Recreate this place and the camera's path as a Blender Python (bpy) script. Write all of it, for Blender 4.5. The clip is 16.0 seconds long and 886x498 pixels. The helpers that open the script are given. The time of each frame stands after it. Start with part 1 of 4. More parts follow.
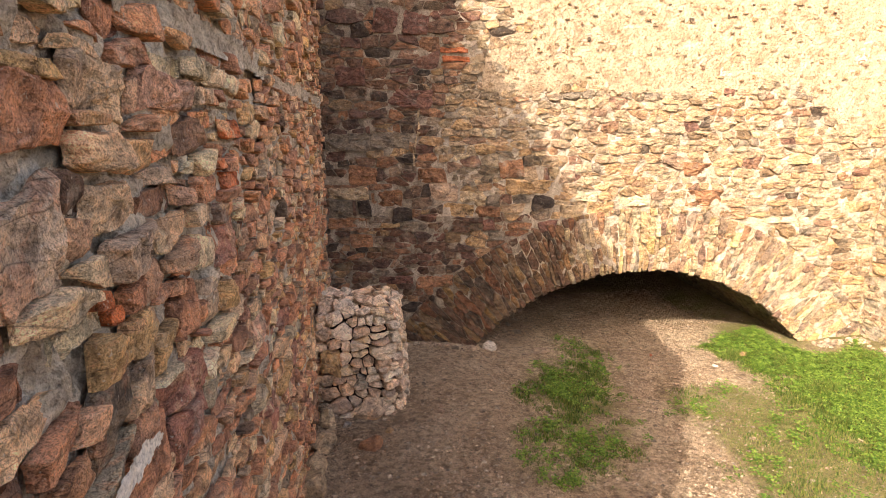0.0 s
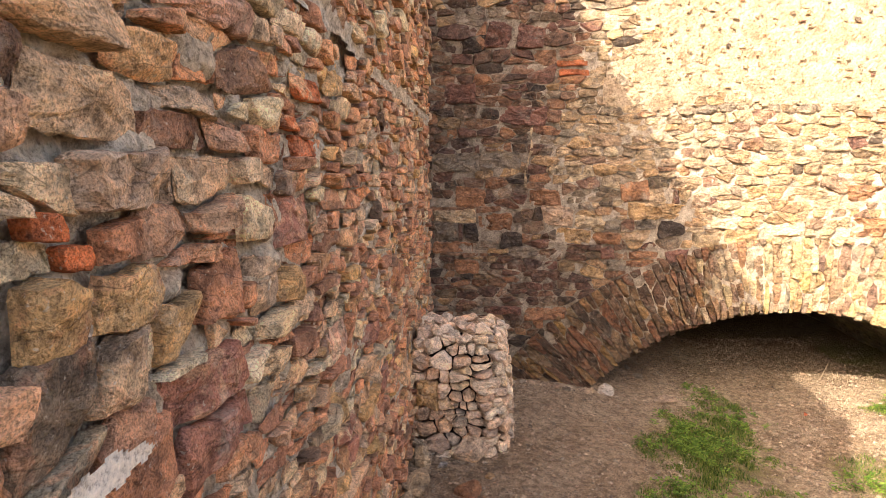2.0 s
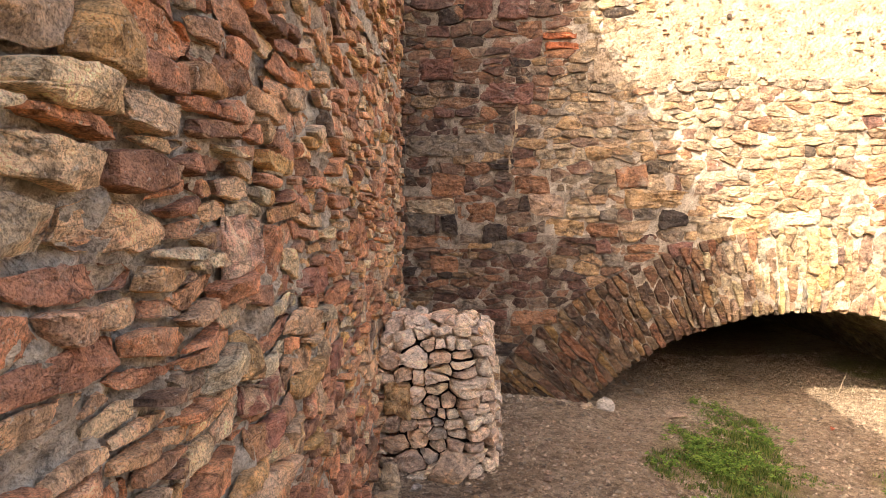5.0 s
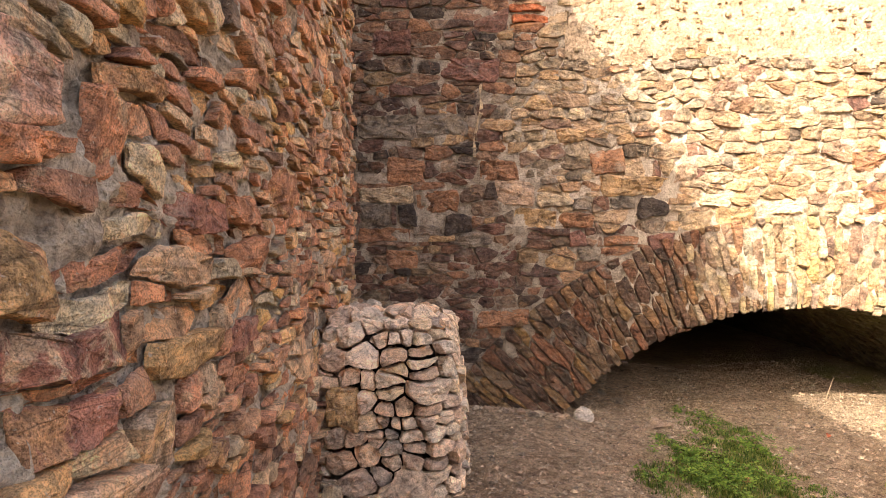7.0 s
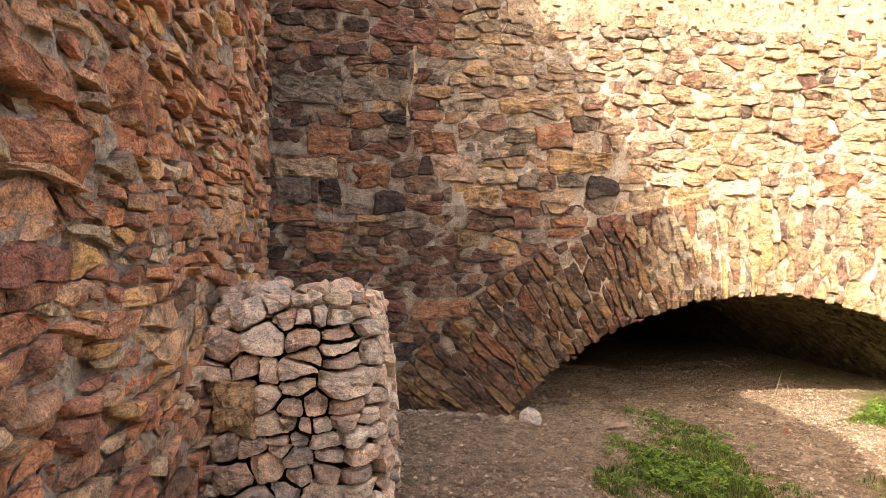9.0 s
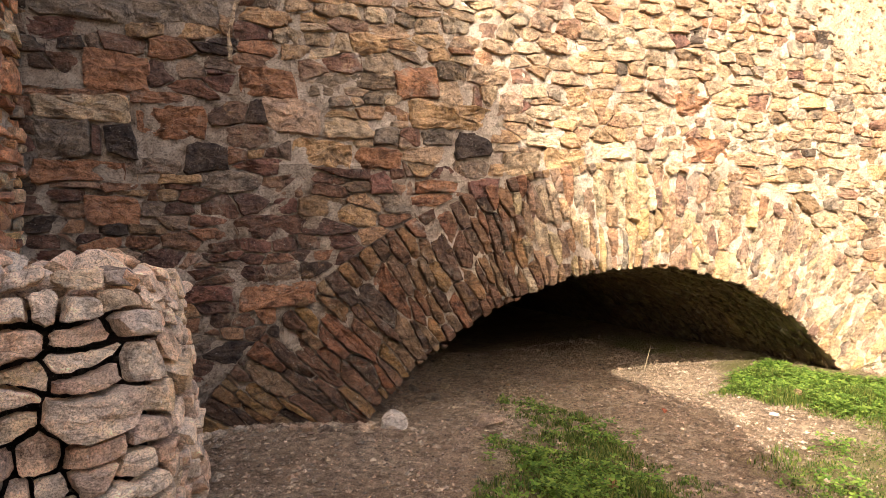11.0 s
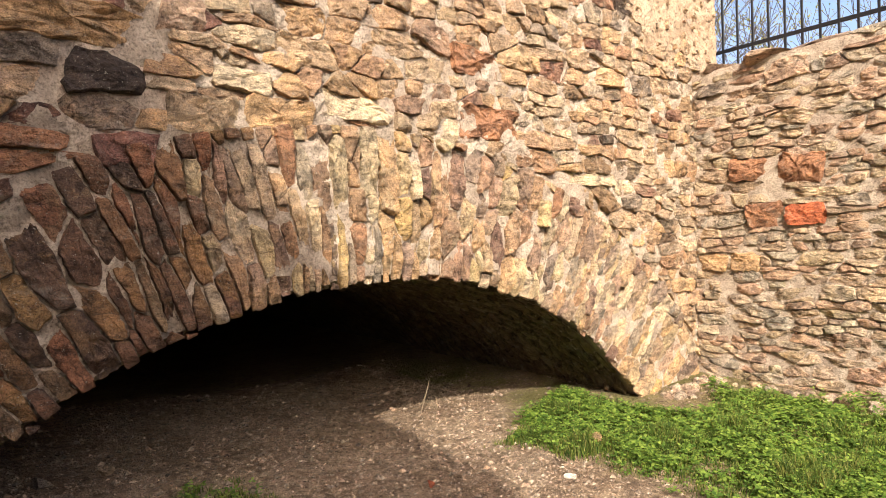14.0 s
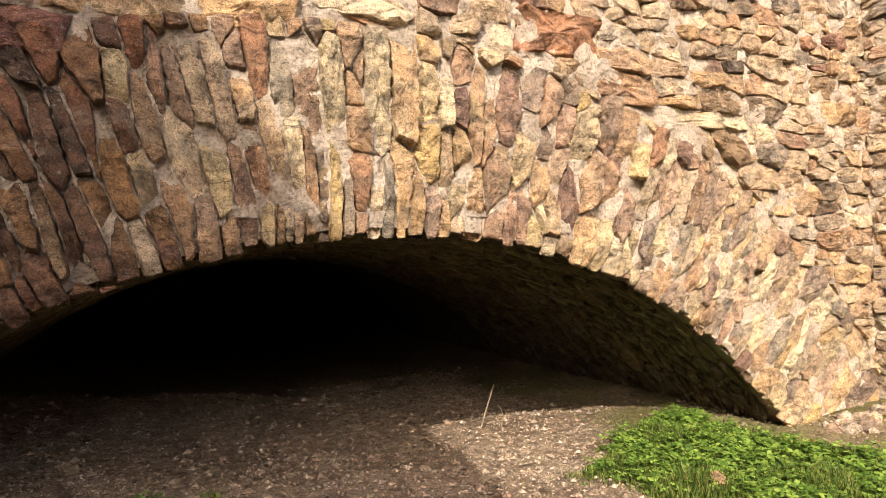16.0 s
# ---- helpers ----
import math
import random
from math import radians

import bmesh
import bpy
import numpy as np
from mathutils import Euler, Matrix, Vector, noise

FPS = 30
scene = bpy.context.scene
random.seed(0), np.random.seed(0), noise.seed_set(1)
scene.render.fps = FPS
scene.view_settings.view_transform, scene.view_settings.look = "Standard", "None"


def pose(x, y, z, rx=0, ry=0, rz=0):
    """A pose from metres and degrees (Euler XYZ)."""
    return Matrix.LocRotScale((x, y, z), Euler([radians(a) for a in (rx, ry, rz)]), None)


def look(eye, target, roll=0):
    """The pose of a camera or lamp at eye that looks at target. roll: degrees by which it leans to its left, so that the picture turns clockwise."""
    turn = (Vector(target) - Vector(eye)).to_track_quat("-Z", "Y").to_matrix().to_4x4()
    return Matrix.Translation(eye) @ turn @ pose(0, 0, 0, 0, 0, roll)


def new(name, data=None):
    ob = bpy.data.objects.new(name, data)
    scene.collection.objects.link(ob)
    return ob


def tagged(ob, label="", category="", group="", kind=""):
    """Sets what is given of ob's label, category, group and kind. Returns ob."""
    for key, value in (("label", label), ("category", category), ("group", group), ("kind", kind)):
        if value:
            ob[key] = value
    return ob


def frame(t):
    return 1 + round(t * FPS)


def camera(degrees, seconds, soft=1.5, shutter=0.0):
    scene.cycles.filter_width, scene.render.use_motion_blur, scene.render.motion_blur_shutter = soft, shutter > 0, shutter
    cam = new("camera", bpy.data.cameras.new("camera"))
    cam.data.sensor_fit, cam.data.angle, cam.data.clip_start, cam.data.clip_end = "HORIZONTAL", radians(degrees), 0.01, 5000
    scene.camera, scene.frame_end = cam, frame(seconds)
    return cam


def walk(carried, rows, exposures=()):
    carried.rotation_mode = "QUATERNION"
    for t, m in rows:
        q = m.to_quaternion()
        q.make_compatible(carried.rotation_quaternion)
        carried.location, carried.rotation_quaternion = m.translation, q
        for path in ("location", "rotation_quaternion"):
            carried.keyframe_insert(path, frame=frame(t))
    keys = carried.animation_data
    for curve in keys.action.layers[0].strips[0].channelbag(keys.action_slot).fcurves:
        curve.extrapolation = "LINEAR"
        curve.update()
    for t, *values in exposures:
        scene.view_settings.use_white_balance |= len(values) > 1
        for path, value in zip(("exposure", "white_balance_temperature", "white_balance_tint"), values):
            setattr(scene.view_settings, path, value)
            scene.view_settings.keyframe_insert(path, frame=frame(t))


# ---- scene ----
cam = camera(75.1, 16.0, soft=0.5)
PATH = [
    (0, (-0.455, -0.81, 2.895), (-0.277, 1.142, 2.499), -0.2),
    (0.5, (-0.485, -0.638, 2.763), (-0.436, 1.324, 2.381), -0.2),
    (1, (-0.464, -0.479, 2.668), (-0.532, 1.489, 2.317), -0.3),
    (1.5, (-0.379, -0.36, 2.617), (-0.517, 1.61, 2.3), -0.3),
    (2, (-0.434, -0.284, 2.598), (-0.632, 1.69, 2.346), -0.3),
    (2.5, (-0.464, -0.183, 2.513), (-0.69, 1.794, 2.309), -0.3),
    (3, (-0.492, -0.062, 2.433), (-0.775, 1.912, 2.285), -0.5),
    (3.5, (-0.468, 0.096, 2.306), (-0.765, 2.071, 2.194), -0.4),
    (4, (-0.452, 0.247, 2.219), (-0.686, 2.231, 2.123), -0.5),
    (4.2, (-0.477, 0.31, 2.145), (-0.682, 2.296, 2.043), -0.5),
    (6.3, (-0.513, 1.018, 1.683), (-0.532, 3.017, 1.634), -0.4),
    (6.5, (-0.531, 1.086, 1.638), (-0.536, 3.086, 1.612), -0.5),
    (7, (-0.477, 1.29, 1.562), (-0.469, 3.29, 1.547), -0.6),
    (7.5, (-0.38, 1.467, 1.488), (-0.336, 3.466, 1.497), -0.5),
    (8, (-0.399, 1.611, 1.394), (-0.281, 3.607, 1.432), -0.7),
    (8.2, (-0.414, 1.672, 1.355), (-0.278, 3.667, 1.404), -0.6),
    (10.3, (-0.377, 2.637, 1.121), (0.105, 4.578, 1.131), -1.4),
    (10.5, (-0.328, 2.723, 1.11), (0.203, 4.651, 1.116), -1.5),
    (11, (-0.15, 2.923, 1.114), (0.538, 4.801, 1.106), -1.7),
    (11.4, (0.004, 3.121, 1.087), (0.829, 4.942, 1.065), -1.8),
    (11.5, (0.056, 3.164, 1.079), (0.9, 4.977, 1.053), -1.7),
    (12, (0.282, 3.396, 1.073), (1.208, 5.169, 1.043), -1.6),
    (12.5, (0.538, 3.612, 1.076), (1.569, 5.325, 1.04), -1.5),
    (13, (0.751, 3.818, 1.068), (1.9, 5.455, 1.032), -1.5),
    (13.5, (0.984, 3.991, 1.071), (2.178, 5.596, 1.07), -1.5),
    (14, (1.303, 4.131, 1.061), (2.52, 5.718, 1.062), -1.5),
    (14.5, (1.627, 4.326, 1.009), (2.827, 5.927, 0.996), -1.6),
    (15, (1.933, 4.506, 0.963), (3.06, 6.158, 0.932), -1.4),
    (15.5, (2.143, 4.66, 0.847), (3.144, 6.391, 0.87), -1.2),
    (16, (2.248, 4.764, 0.7), (3.111, 6.567, 0.785), -0.9),
]
walk(cam, [(t, look(*r)) for t, *r in PATH], exposures=[(t, 2.15 + e, 7050 + k, 10) for t, e, k in ((0, -0.1, 200), (1.0, 0.1, 220), (3.5, 0.34, 250), (8.0, 0.28, 120), (11.0, -0.02, -60), (13.0, -0.46, -300), (14.5, -0.6, -350), (16.0, -0.56, -350))])

# ---- light: clear spring sky, sun over the wall on the camera's left ----
SUN_WAY = Vector((0.78, 1.115, -1.0)).normalized()
world = bpy.data.worlds.new("World")
scene.world = world
world.use_nodes = True
sky = world.node_tree.nodes.new("ShaderNodeTexSky")
sky.sky_type, sky.sun_disc = "NISHITA", False
sky.sun_elevation, sky.sun_rotation = math.asin(-SUN_WAY.z), math.atan2(-SUN_WAY.x, -SUN_WAY.y)
sky.air_density, sky.dust_density, sky.ozone_density = 0.6, 4.0, 0.4
background = world.node_tree.nodes["Background"]
background.inputs["Strength"].default_value = 0.15
world.node_tree.links.new(sky.outputs[0], background.inputs["Color"])
sun = new("sun", bpy.data.lights.new("sun", "SUN"))
sun.data.energy, sun.data.angle, sun.data.color = 1.98, radians(0.55), (1.0, 0.955, 0.88)
sun.matrix_world = look(Vector((0, 0, 12)) - SUN_WAY, Vector((0, 0, 12)))

# ---- materials ----


def material(name, rough=0.9):
    m = bpy.data.materials.new(name)
    m.use_nodes = True
    tree = m.node_tree
    bsdf = tree.nodes["Principled BSDF"]
    bsdf.inputs["Roughness"].default_value = rough
    bsdf.inputs["Specular IOR Level"].default_value = 0.25

    def add(kind, **values):
        node = tree.nodes.new(kind)
        for key, value in values.items():
            if key in node.inputs:
                node.inputs[key].default_value = value
        return node

    return m, tree, bsdf, add, tree.links.new


def ramp(node, stops, constant=False):
    cr = node.color_ramp
    if constant:
        cr.interpolation = "CONSTANT"
    while len(cr.elements) < len(stops):
        cr.elements.new(0.5)
    for e, (p, c) in zip(cr.elements, stops):
        e.position, e.color = p, (*c, 1.0)
    return node


def noise_node(add, link, where, scale, detail=5.0, rough=0.6, distort=0.0):
    n = add("ShaderNodeTexNoise", Scale=scale, Detail=detail, Roughness=rough, Distortion=distort)
    link(where, n.inputs["Vector"])
    return n


def mix(tree, link, blend, fac, a, b):
    n = tree.nodes.new("ShaderNodeMix")
    n.data_type, n.blend_type = "RGBA", blend
    for socket, value in ((n.inputs[0], fac), (n.inputs[6], a), (n.inputs[7], b)):
        if isinstance(value, (int, float)):
            socket.default_value = value
        elif isinstance(value, tuple):
            socket.default_value = (*value, 1.0)
        else:
            link(value, socket)
    return n.outputs[2]


def stone_material(name, palette, joined=False, lichen=(0.42, 0.38, 0.30), bump=0.9, other=None):
    """Rubble stone: a colour for each stone, bedding streaks, blotches, mortar smears and a chipped grainy face."""
    m, tree, bsdf, add, link = material(name, 0.88)
    geo = add("ShaderNodeNewGeometry")
    where = geo.outputs["Position"]
    pick = geo.outputs["Random Per Island"] if joined else add("ShaderNodeObjectInfo").outputs["Random"]
    base = ramp(add("ShaderNodeValToRGB"), [(i / (len(palette) - 1), c) for i, c in enumerate(palette)])
    link(pick, base.inputs[0])
    shift = add("ShaderNodeVectorMath")
    shift.operation = "MULTIPLY_ADD"
    link(pick, shift.inputs[0])
    shift.inputs[1].default_value = (37.0, 23.0, 51.0)
    link(where, shift.inputs[2])
    own = shift.outputs[0]
    stretch = add("ShaderNodeMapping")
    stretch.inputs["Scale"].default_value = (4.0, 4.0, 11.0)
    tilt = add("ShaderNodeVectorMath")
    tilt.operation = "SCALE"
    tilt.inputs[0].default_value = (0.9, 0.7, 2.6)
    link(pick, tilt.inputs["Scale"])
    link(tilt.outputs[0], stretch.inputs["Rotation"])
    link(own, stretch.inputs["Vector"])
    blotch = noise_node(add, link, own, 9.0, 6.0, 0.65, 0.4)
    turned = add("ShaderNodeMath", Value=0.0)
    turned.operation = "MULTIPLY"
    link(pick, turned.inputs[0])
    turned.inputs[1].default_value = 7.31
    part_of = add("ShaderNodeMath")
    part_of.operation = "FRACT"
    link(turned.outputs[0], part_of.inputs[0])
    second = other or palette
    crust = ramp(add("ShaderNodeValToRGB"), [(i / (len(second) - 1), c) for i, c in enumerate(second)])
    link(part_of.outputs[0], crust.inputs[0])
    patches = noise_node(add, link, own, 6.0, 9.0, 0.7, 0.6)
    patchramp = ramp(add("ShaderNodeValToRGB"), [(0.52, (0.0, 0.0, 0.0)), (0.58, (0.5, 0.5, 0.5))])
    link(patches.outputs["Fac"], patchramp.inputs[0])
    two = mix(tree, link, "MIX", patchramp.outputs[0], base.outputs[0], crust.outputs[0])
    beds = noise_node(add, link, stretch.outputs[0], 1.6, 4.0, 0.6, 0.6)
    grain = noise_node(add, link, own, 48.0, 5.0, 0.68)
    shade = ramp(add("ShaderNodeValToRGB"), [(0.34, (0.26, 0.24, 0.23)), (0.46, (0.95, 0.93, 0.91)), (0.66, (1.55, 1.46, 1.3))])
    link(blotch.outputs["Fac"], shade.inputs[0])
    c1 = mix(tree, link, "MULTIPLY", 0.75, two, shade.outputs[0])
    bedramp = ramp(add("ShaderNodeValToRGB"), [(0.36, (0.68, 0.66, 0.64)), (0.62, (1.25, 1.2, 1.12))])
    link(beds.outputs["Fac"], bedramp.inputs[0])
    c2 = mix(tree, link, "MULTIPLY", 0.7, c1, bedramp.outputs[0])
    grainramp = ramp(add("ShaderNodeValToRGB"), [(0.36, (0.5, 0.48, 0.46)), (0.47, (1.0, 1.0, 1.0)), (0.66, (1.25, 1.23, 1.2))])
    link(grain.outputs["Fac"], grainramp.inputs[0])
    c3 = mix(tree, link, "MULTIPLY", 0.65, c2, grainramp.outputs[0])
    pits = noise_node(add, link, own, 170.0, 3.0, 0.7)
    pitramp = ramp(add("ShaderNodeValToRGB"), [(0.38, (0.3, 0.28, 0.27)), (0.48, (1.0, 1.0, 1.0)), (0.64, (1.45, 1.42, 1.4))])
    link(pits.outputs["Fac"], pitramp.inputs[0])
    c3 = mix(tree, link, "MULTIPLY", 0.6, c3, pitramp.outputs[0])
    seam = noise_node(add, link, stretch.outputs[0], 0.32, 4.0, 0.55, 0.9)
    seamramp = ramp(add("ShaderNodeValToRGB"), [(0.494, (1.0, 1.0, 1.0)), (0.5, (0.2, 0.18, 0.16)), (0.506, (1.0, 1.0, 1.0))])
    link(seam.outputs["Fac"], seamramp.inputs[0])
    c3 = mix(tree, link, "MULTIPLY", 0.7, c3, seamramp.outputs[0])
    flecks = noise_node(add, link, own, 75.0, 2.0, 0.6, 0.5)
    fleckramp = ramp(add("ShaderNodeValToRGB"), [(0.66, (0.0, 0.0, 0.0)), (0.71, (0.6, 0.6, 0.6))])
    link(flecks.outputs["Fac"], fleckramp.inputs[0])
    c3 = mix(tree, link, "MIX", fleckramp.outputs[0], c3, lichen)
    smear = noise_node(add, link, where, 5.0, 9.0, 0.72, 0.3)
    smearramp = ramp(add("ShaderNodeValToRGB"), [(0.56, (0.0, 0.0, 0.0)), (0.75, (0.55, 0.55, 0.55))])
    link(smear.outputs["Fac"], smearramp.inputs[0])
    c4 = mix(tree, link, "MIX", smearramp.outputs[0], c3, lichen)
    link(c4, bsdf.inputs["Base Color"])
    height = add("ShaderNodeMath")
    height.operation = "MULTIPLY_ADD"
    link(beds.outputs["Fac"], height.inputs[0])
    height.inputs[1].default_value = 0.7
    link(blotch.outputs["Fac"], height.inputs[2])
    b1 = add("ShaderNodeBump", Strength=bump, Distance=0.05)
    link(height.outputs[0], b1.inputs["Height"])
    b2 = add("ShaderNodeBump", Strength=bump, Distance=0.014)
    link(grain.outputs["Fac"], b2.inputs["Height"])
    link(b1.outputs[0], b2.inputs["Normal"])
    chips = add("ShaderNodeTexVoronoi", Scale=24.0)
    link(own, chips.inputs["Vector"])
    b3 = add("ShaderNodeBump", Strength=bump * 0.5, Distance=0.02)
    link(chips.outputs["Distance"], b3.inputs["Height"])
    link(b2.outputs[0], b3.inputs["Normal"])
    b4 = add("ShaderNodeBump", Strength=bump, Distance=0.005)
    link(pits.outputs["Fac"], b4.inputs["Height"])
    link(b3.outputs[0], b4.inputs["Normal"])
    link(b4.outputs[0], bsdf.inputs["Normal"])
    return m


def earth_like(name, tones, scale=6.0, rough=0.95, bump=0.8, grain_scale=120.0, depth=0.02):
    """Mortar, plaster and the like: three tones blended by noise, with sandy relief."""
    m, tree, bsdf, add, link = material(name, rough)
    where = add("ShaderNodeNewGeometry").outputs["Position"]
    big = noise_node(add, link, where, scale, 7.0, 0.65, 0.3)
    fine = noise_node(add, link, where, grain_scale, 4.0, 0.7)
    tone = ramp(add("ShaderNodeValToRGB"), [(0.3, tones[0]), (0.5, tones[1]), (0.7, tones[2])])
    link(big.outputs["Fac"], tone.inputs[0])
    speck = ramp(add("ShaderNodeValToRGB"), [(0.36, (0.4, 0.38, 0.36)), (0.47, (0.98, 0.98, 0.98)), (0.65, (1.35, 1.33, 1.3))])
    link(fine.outputs["Fac"], speck.inputs[0])
    link(mix(tree, link, "MULTIPLY", 0.7, tone.outputs[0], speck.outputs[0]), bsdf.inputs["Base Color"])
    b1 = add("ShaderNodeBump", Strength=bump, Distance=depth)
    link(big.outputs["Fac"], b1.inputs["Height"])
    b2 = add("ShaderNodeBump", Strength=bump, Distance=0.018)
    link(fine.outputs["Fac"], b2.inputs["Height"])
    link(b1.outputs[0], b2.inputs["Normal"])
    link(b2.outputs[0], bsdf.inputs["Normal"])
    return m


PURPLE, RUST, OCHRE, TAN = (0.18, 0.09, 0.07), (0.3, 0.155, 0.09), (0.43, 0.285, 0.16), (0.44, 0.335, 0.225)
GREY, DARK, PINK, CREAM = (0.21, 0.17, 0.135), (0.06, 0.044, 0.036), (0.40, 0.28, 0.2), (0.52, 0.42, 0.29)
NORTH_TONES = [GREY, TAN, PURPLE, OCHRE, (0.36, 0.273, 0.176), RUST, CREAM, GREY, TAN, (0.36, 0.242, 0.157), OCHRE, DARK, TAN, (0.3, 0.21, 0.137), TAN]
# Dark stones of the wall's left part, deepened for the shade over them.
SHADE_DARK_TONES = [DARK, PURPLE, (0.05, 0.04, 0.034), (0.2, 0.12, 0.08), (0.111, 0.06, 0.047), RUST, DARK, OCHRE, PURPLE, (0.085, 0.06, 0.047), RUST, GREY, (0.204, 0.128, 0.085)]
LEFT_TONES = [(0.166, 0.104, 0.073), (0.538, 0.263, 0.162), (0.769, 0.367, 0.192), (0.769, 0.539, 0.337), (0.462, 0.232, 0.151), (0.78, 0.636, 0.407), (0.718, 0.349, 0.198), (0.564, 0.293, 0.192), (0.218, 0.147, 0.102), (0.78, 0.661, 0.454), (0.769, 0.452, 0.29), (0.78, 0.514, 0.232), (0.437, 0.221, 0.146), (0.744, 0.379, 0.209), (0.462, 0.232, 0.157), (0.641, 0.465, 0.314)]
# Darker stones of the arch's left half, lowered further for its shade.
ARCH_SHADE_DARK = [DARK, (0.18, 0.101, 0.065), (0.094, 0.058, 0.042), (0.302, 0.187, 0.079), (0.122, 0.068, 0.049), (0.238, 0.137, 0.068), (0.079, 0.056, 0.043), (0.216, 0.101, 0.058), (0.144, 0.086, 0.061), (0.245, 0.173, 0.101)]
ARCH_TONES = [CREAM, (0.16, 0.117, 0.09), (0.24, 0.17, 0.125), CREAM, (0.42, 0.329, 0.18), PINK, (0.19, 0.117, 0.09), CREAM, (0.4, 0.286, 0.13), (0.34, 0.212, 0.15), (0.21, 0.18, 0.15), (0.42, 0.339, 0.22), RUST, (0.36, 0.286, 0.18), (0.24, 0.159, 0.11), OCHRE]
RIGHT_TONES = [(0.372, 0.308, 0.215), (0.323, 0.205, 0.147), (0.392, 0.324, 0.21), (0.255, 0.173, 0.131), TAN, (0.294, 0.27, 0.221), PINK, (0.333, 0.216, 0.147), (0.431, 0.378, 0.273), (0.353, 0.27, 0.2)]
PILE_TONES = [(0.725, 0.583, 0.449), (0.793, 0.638, 0.491), (0.634, 0.451, 0.334), (0.8, 0.682, 0.533), (0.306, 0.264, 0.235), (0.68, 0.462, 0.314), (0.68, 0.561, 0.439), (0.589, 0.44, 0.272)]
north_stone, north_mass = stone_material("north_stone", NORTH_TONES), stone_material("north_mass", NORTH_TONES, True)
shade_dark_stone, shade_dark_mass = stone_material("shade_dark_stone", SHADE_DARK_TONES), stone_material("shade_dark_mass", SHADE_DARK_TONES, True)
left_stone, left_mass = stone_material("left_stone", LEFT_TONES, lichen=(0.66, 0.56, 0.43)), stone_material("left_mass", LEFT_TONES, True, lichen=(0.66, 0.56, 0.43))
arch_stone = stone_material("arch_stone", ARCH_TONES, lichen=(0.5, 0.42, 0.3))
arch_shade_dark = stone_material("arch_shade_dark", ARCH_SHADE_DARK)
right_stone, right_mass = stone_material("right_stone", RIGHT_TONES, lichen=(0.5, 0.42, 0.34)), stone_material("right_mass", RIGHT_TONES, True, lichen=(0.5, 0.42, 0.34))
pile_stone = stone_material("pile_stone", PILE_TONES, lichen=(0.7, 0.6, 0.5), bump=0.6, other=[(0.72, 0.6, 0.5), (0.66, 0.52, 0.42), (0.6, 0.4, 0.3), (0.7, 0.58, 0.48)])
# Olive-brown vault stone, lowered in tone to carry the deep shade inside.
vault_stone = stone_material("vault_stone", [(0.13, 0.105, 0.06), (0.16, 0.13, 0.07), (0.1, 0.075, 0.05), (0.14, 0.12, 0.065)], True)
brick_red = stone_material("brick_red", [(0.42, 0.13, 0.06), (0.36, 0.10, 0.05), (0.48, 0.17, 0.08)], lichen=(0.5, 0.36, 0.26))
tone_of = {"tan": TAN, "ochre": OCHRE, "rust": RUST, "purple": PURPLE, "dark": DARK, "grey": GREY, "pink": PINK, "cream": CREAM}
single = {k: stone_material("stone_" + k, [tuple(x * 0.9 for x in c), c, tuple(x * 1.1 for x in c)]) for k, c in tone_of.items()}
single["brick"] = brick_red
left_tone = {"tan": (0.66, 0.47, 0.31), "ochre": (0.62, 0.4, 0.2), "rust": (0.55, 0.27, 0.16), "purple": (0.4, 0.19, 0.14), "dark": (0.24, 0.18, 0.13), "grey": (0.56, 0.42, 0.31), "pink": (0.66, 0.4, 0.29), "cream": (0.75, 0.6, 0.4), "brick": (0.62, 0.19, 0.08)}
left_single = {k: stone_material("left_" + k, [tuple(x * 0.9 for x in c), c, tuple(x * 1.1 for x in c)], lichen=(0.66, 0.56, 0.43), other=LEFT_TONES) for k, c in left_tone.items()}
mortar = earth_like("mortar", [(0.27, 0.205, 0.15), (0.44, 0.35, 0.265), (0.58, 0.48, 0.37)], 7.0, 0.95, 1.0, 70.0, 0.03)
# Mortar for the shaded left part: darker joints with some shade in the colour.
mortar_shade_dark = earth_like("mortar_shade_dark", [(0.14, 0.105, 0.078), (0.3, 0.235, 0.175), (0.46, 0.37, 0.28)], 7.0, 0.95, 1.0, 70.0, 0.03)
lime = earth_like("lime", [(0.56, 0.48, 0.39), (0.7, 0.62, 0.52), (0.76, 0.69, 0.6)], 12.0, 0.9, 0.6, 60.0, 0.02)
mortar_left = earth_like("mortar_left", [(0.3, 0.215, 0.15), (0.6, 0.48, 0.35), (0.78, 0.66, 0.51)], 11.0, 0.95, 1.0, 55.0, 0.06)
plaster = earth_like("plaster", [(0.25, 0.165, 0.1), (0.41, 0.292, 0.19), (0.47, 0.355, 0.242)], 6.5, 0.92, 1.0, 34.0, 0.05)

# ---- rubble masonry ----


def part(name, bm_or_data, mat, parent, label=""):
    """Links a bmesh, or (verts, faces), as one mesh object under a thing or a part."""
    me = bpy.data.meshes.new(name)
    if isinstance(bm_or_data, tuple):
        me.from_pydata(bm_or_data[0], [], bm_or_data[1])
    else:
        bm_or_data.to_mesh(me)
        bm_or_data.free()
    me.materials.append(mat)
    ob = new(name, me)
    ob.parent = parent
    return tagged(ob, label) if label else ob


def smooth(ob, on=True):
    ob.data.polygons.foreach_set("use_smooth", [on] * len(ob.data.polygons))
    return ob


def n3(x, y, z):
    return noise.noise((x, y, z))


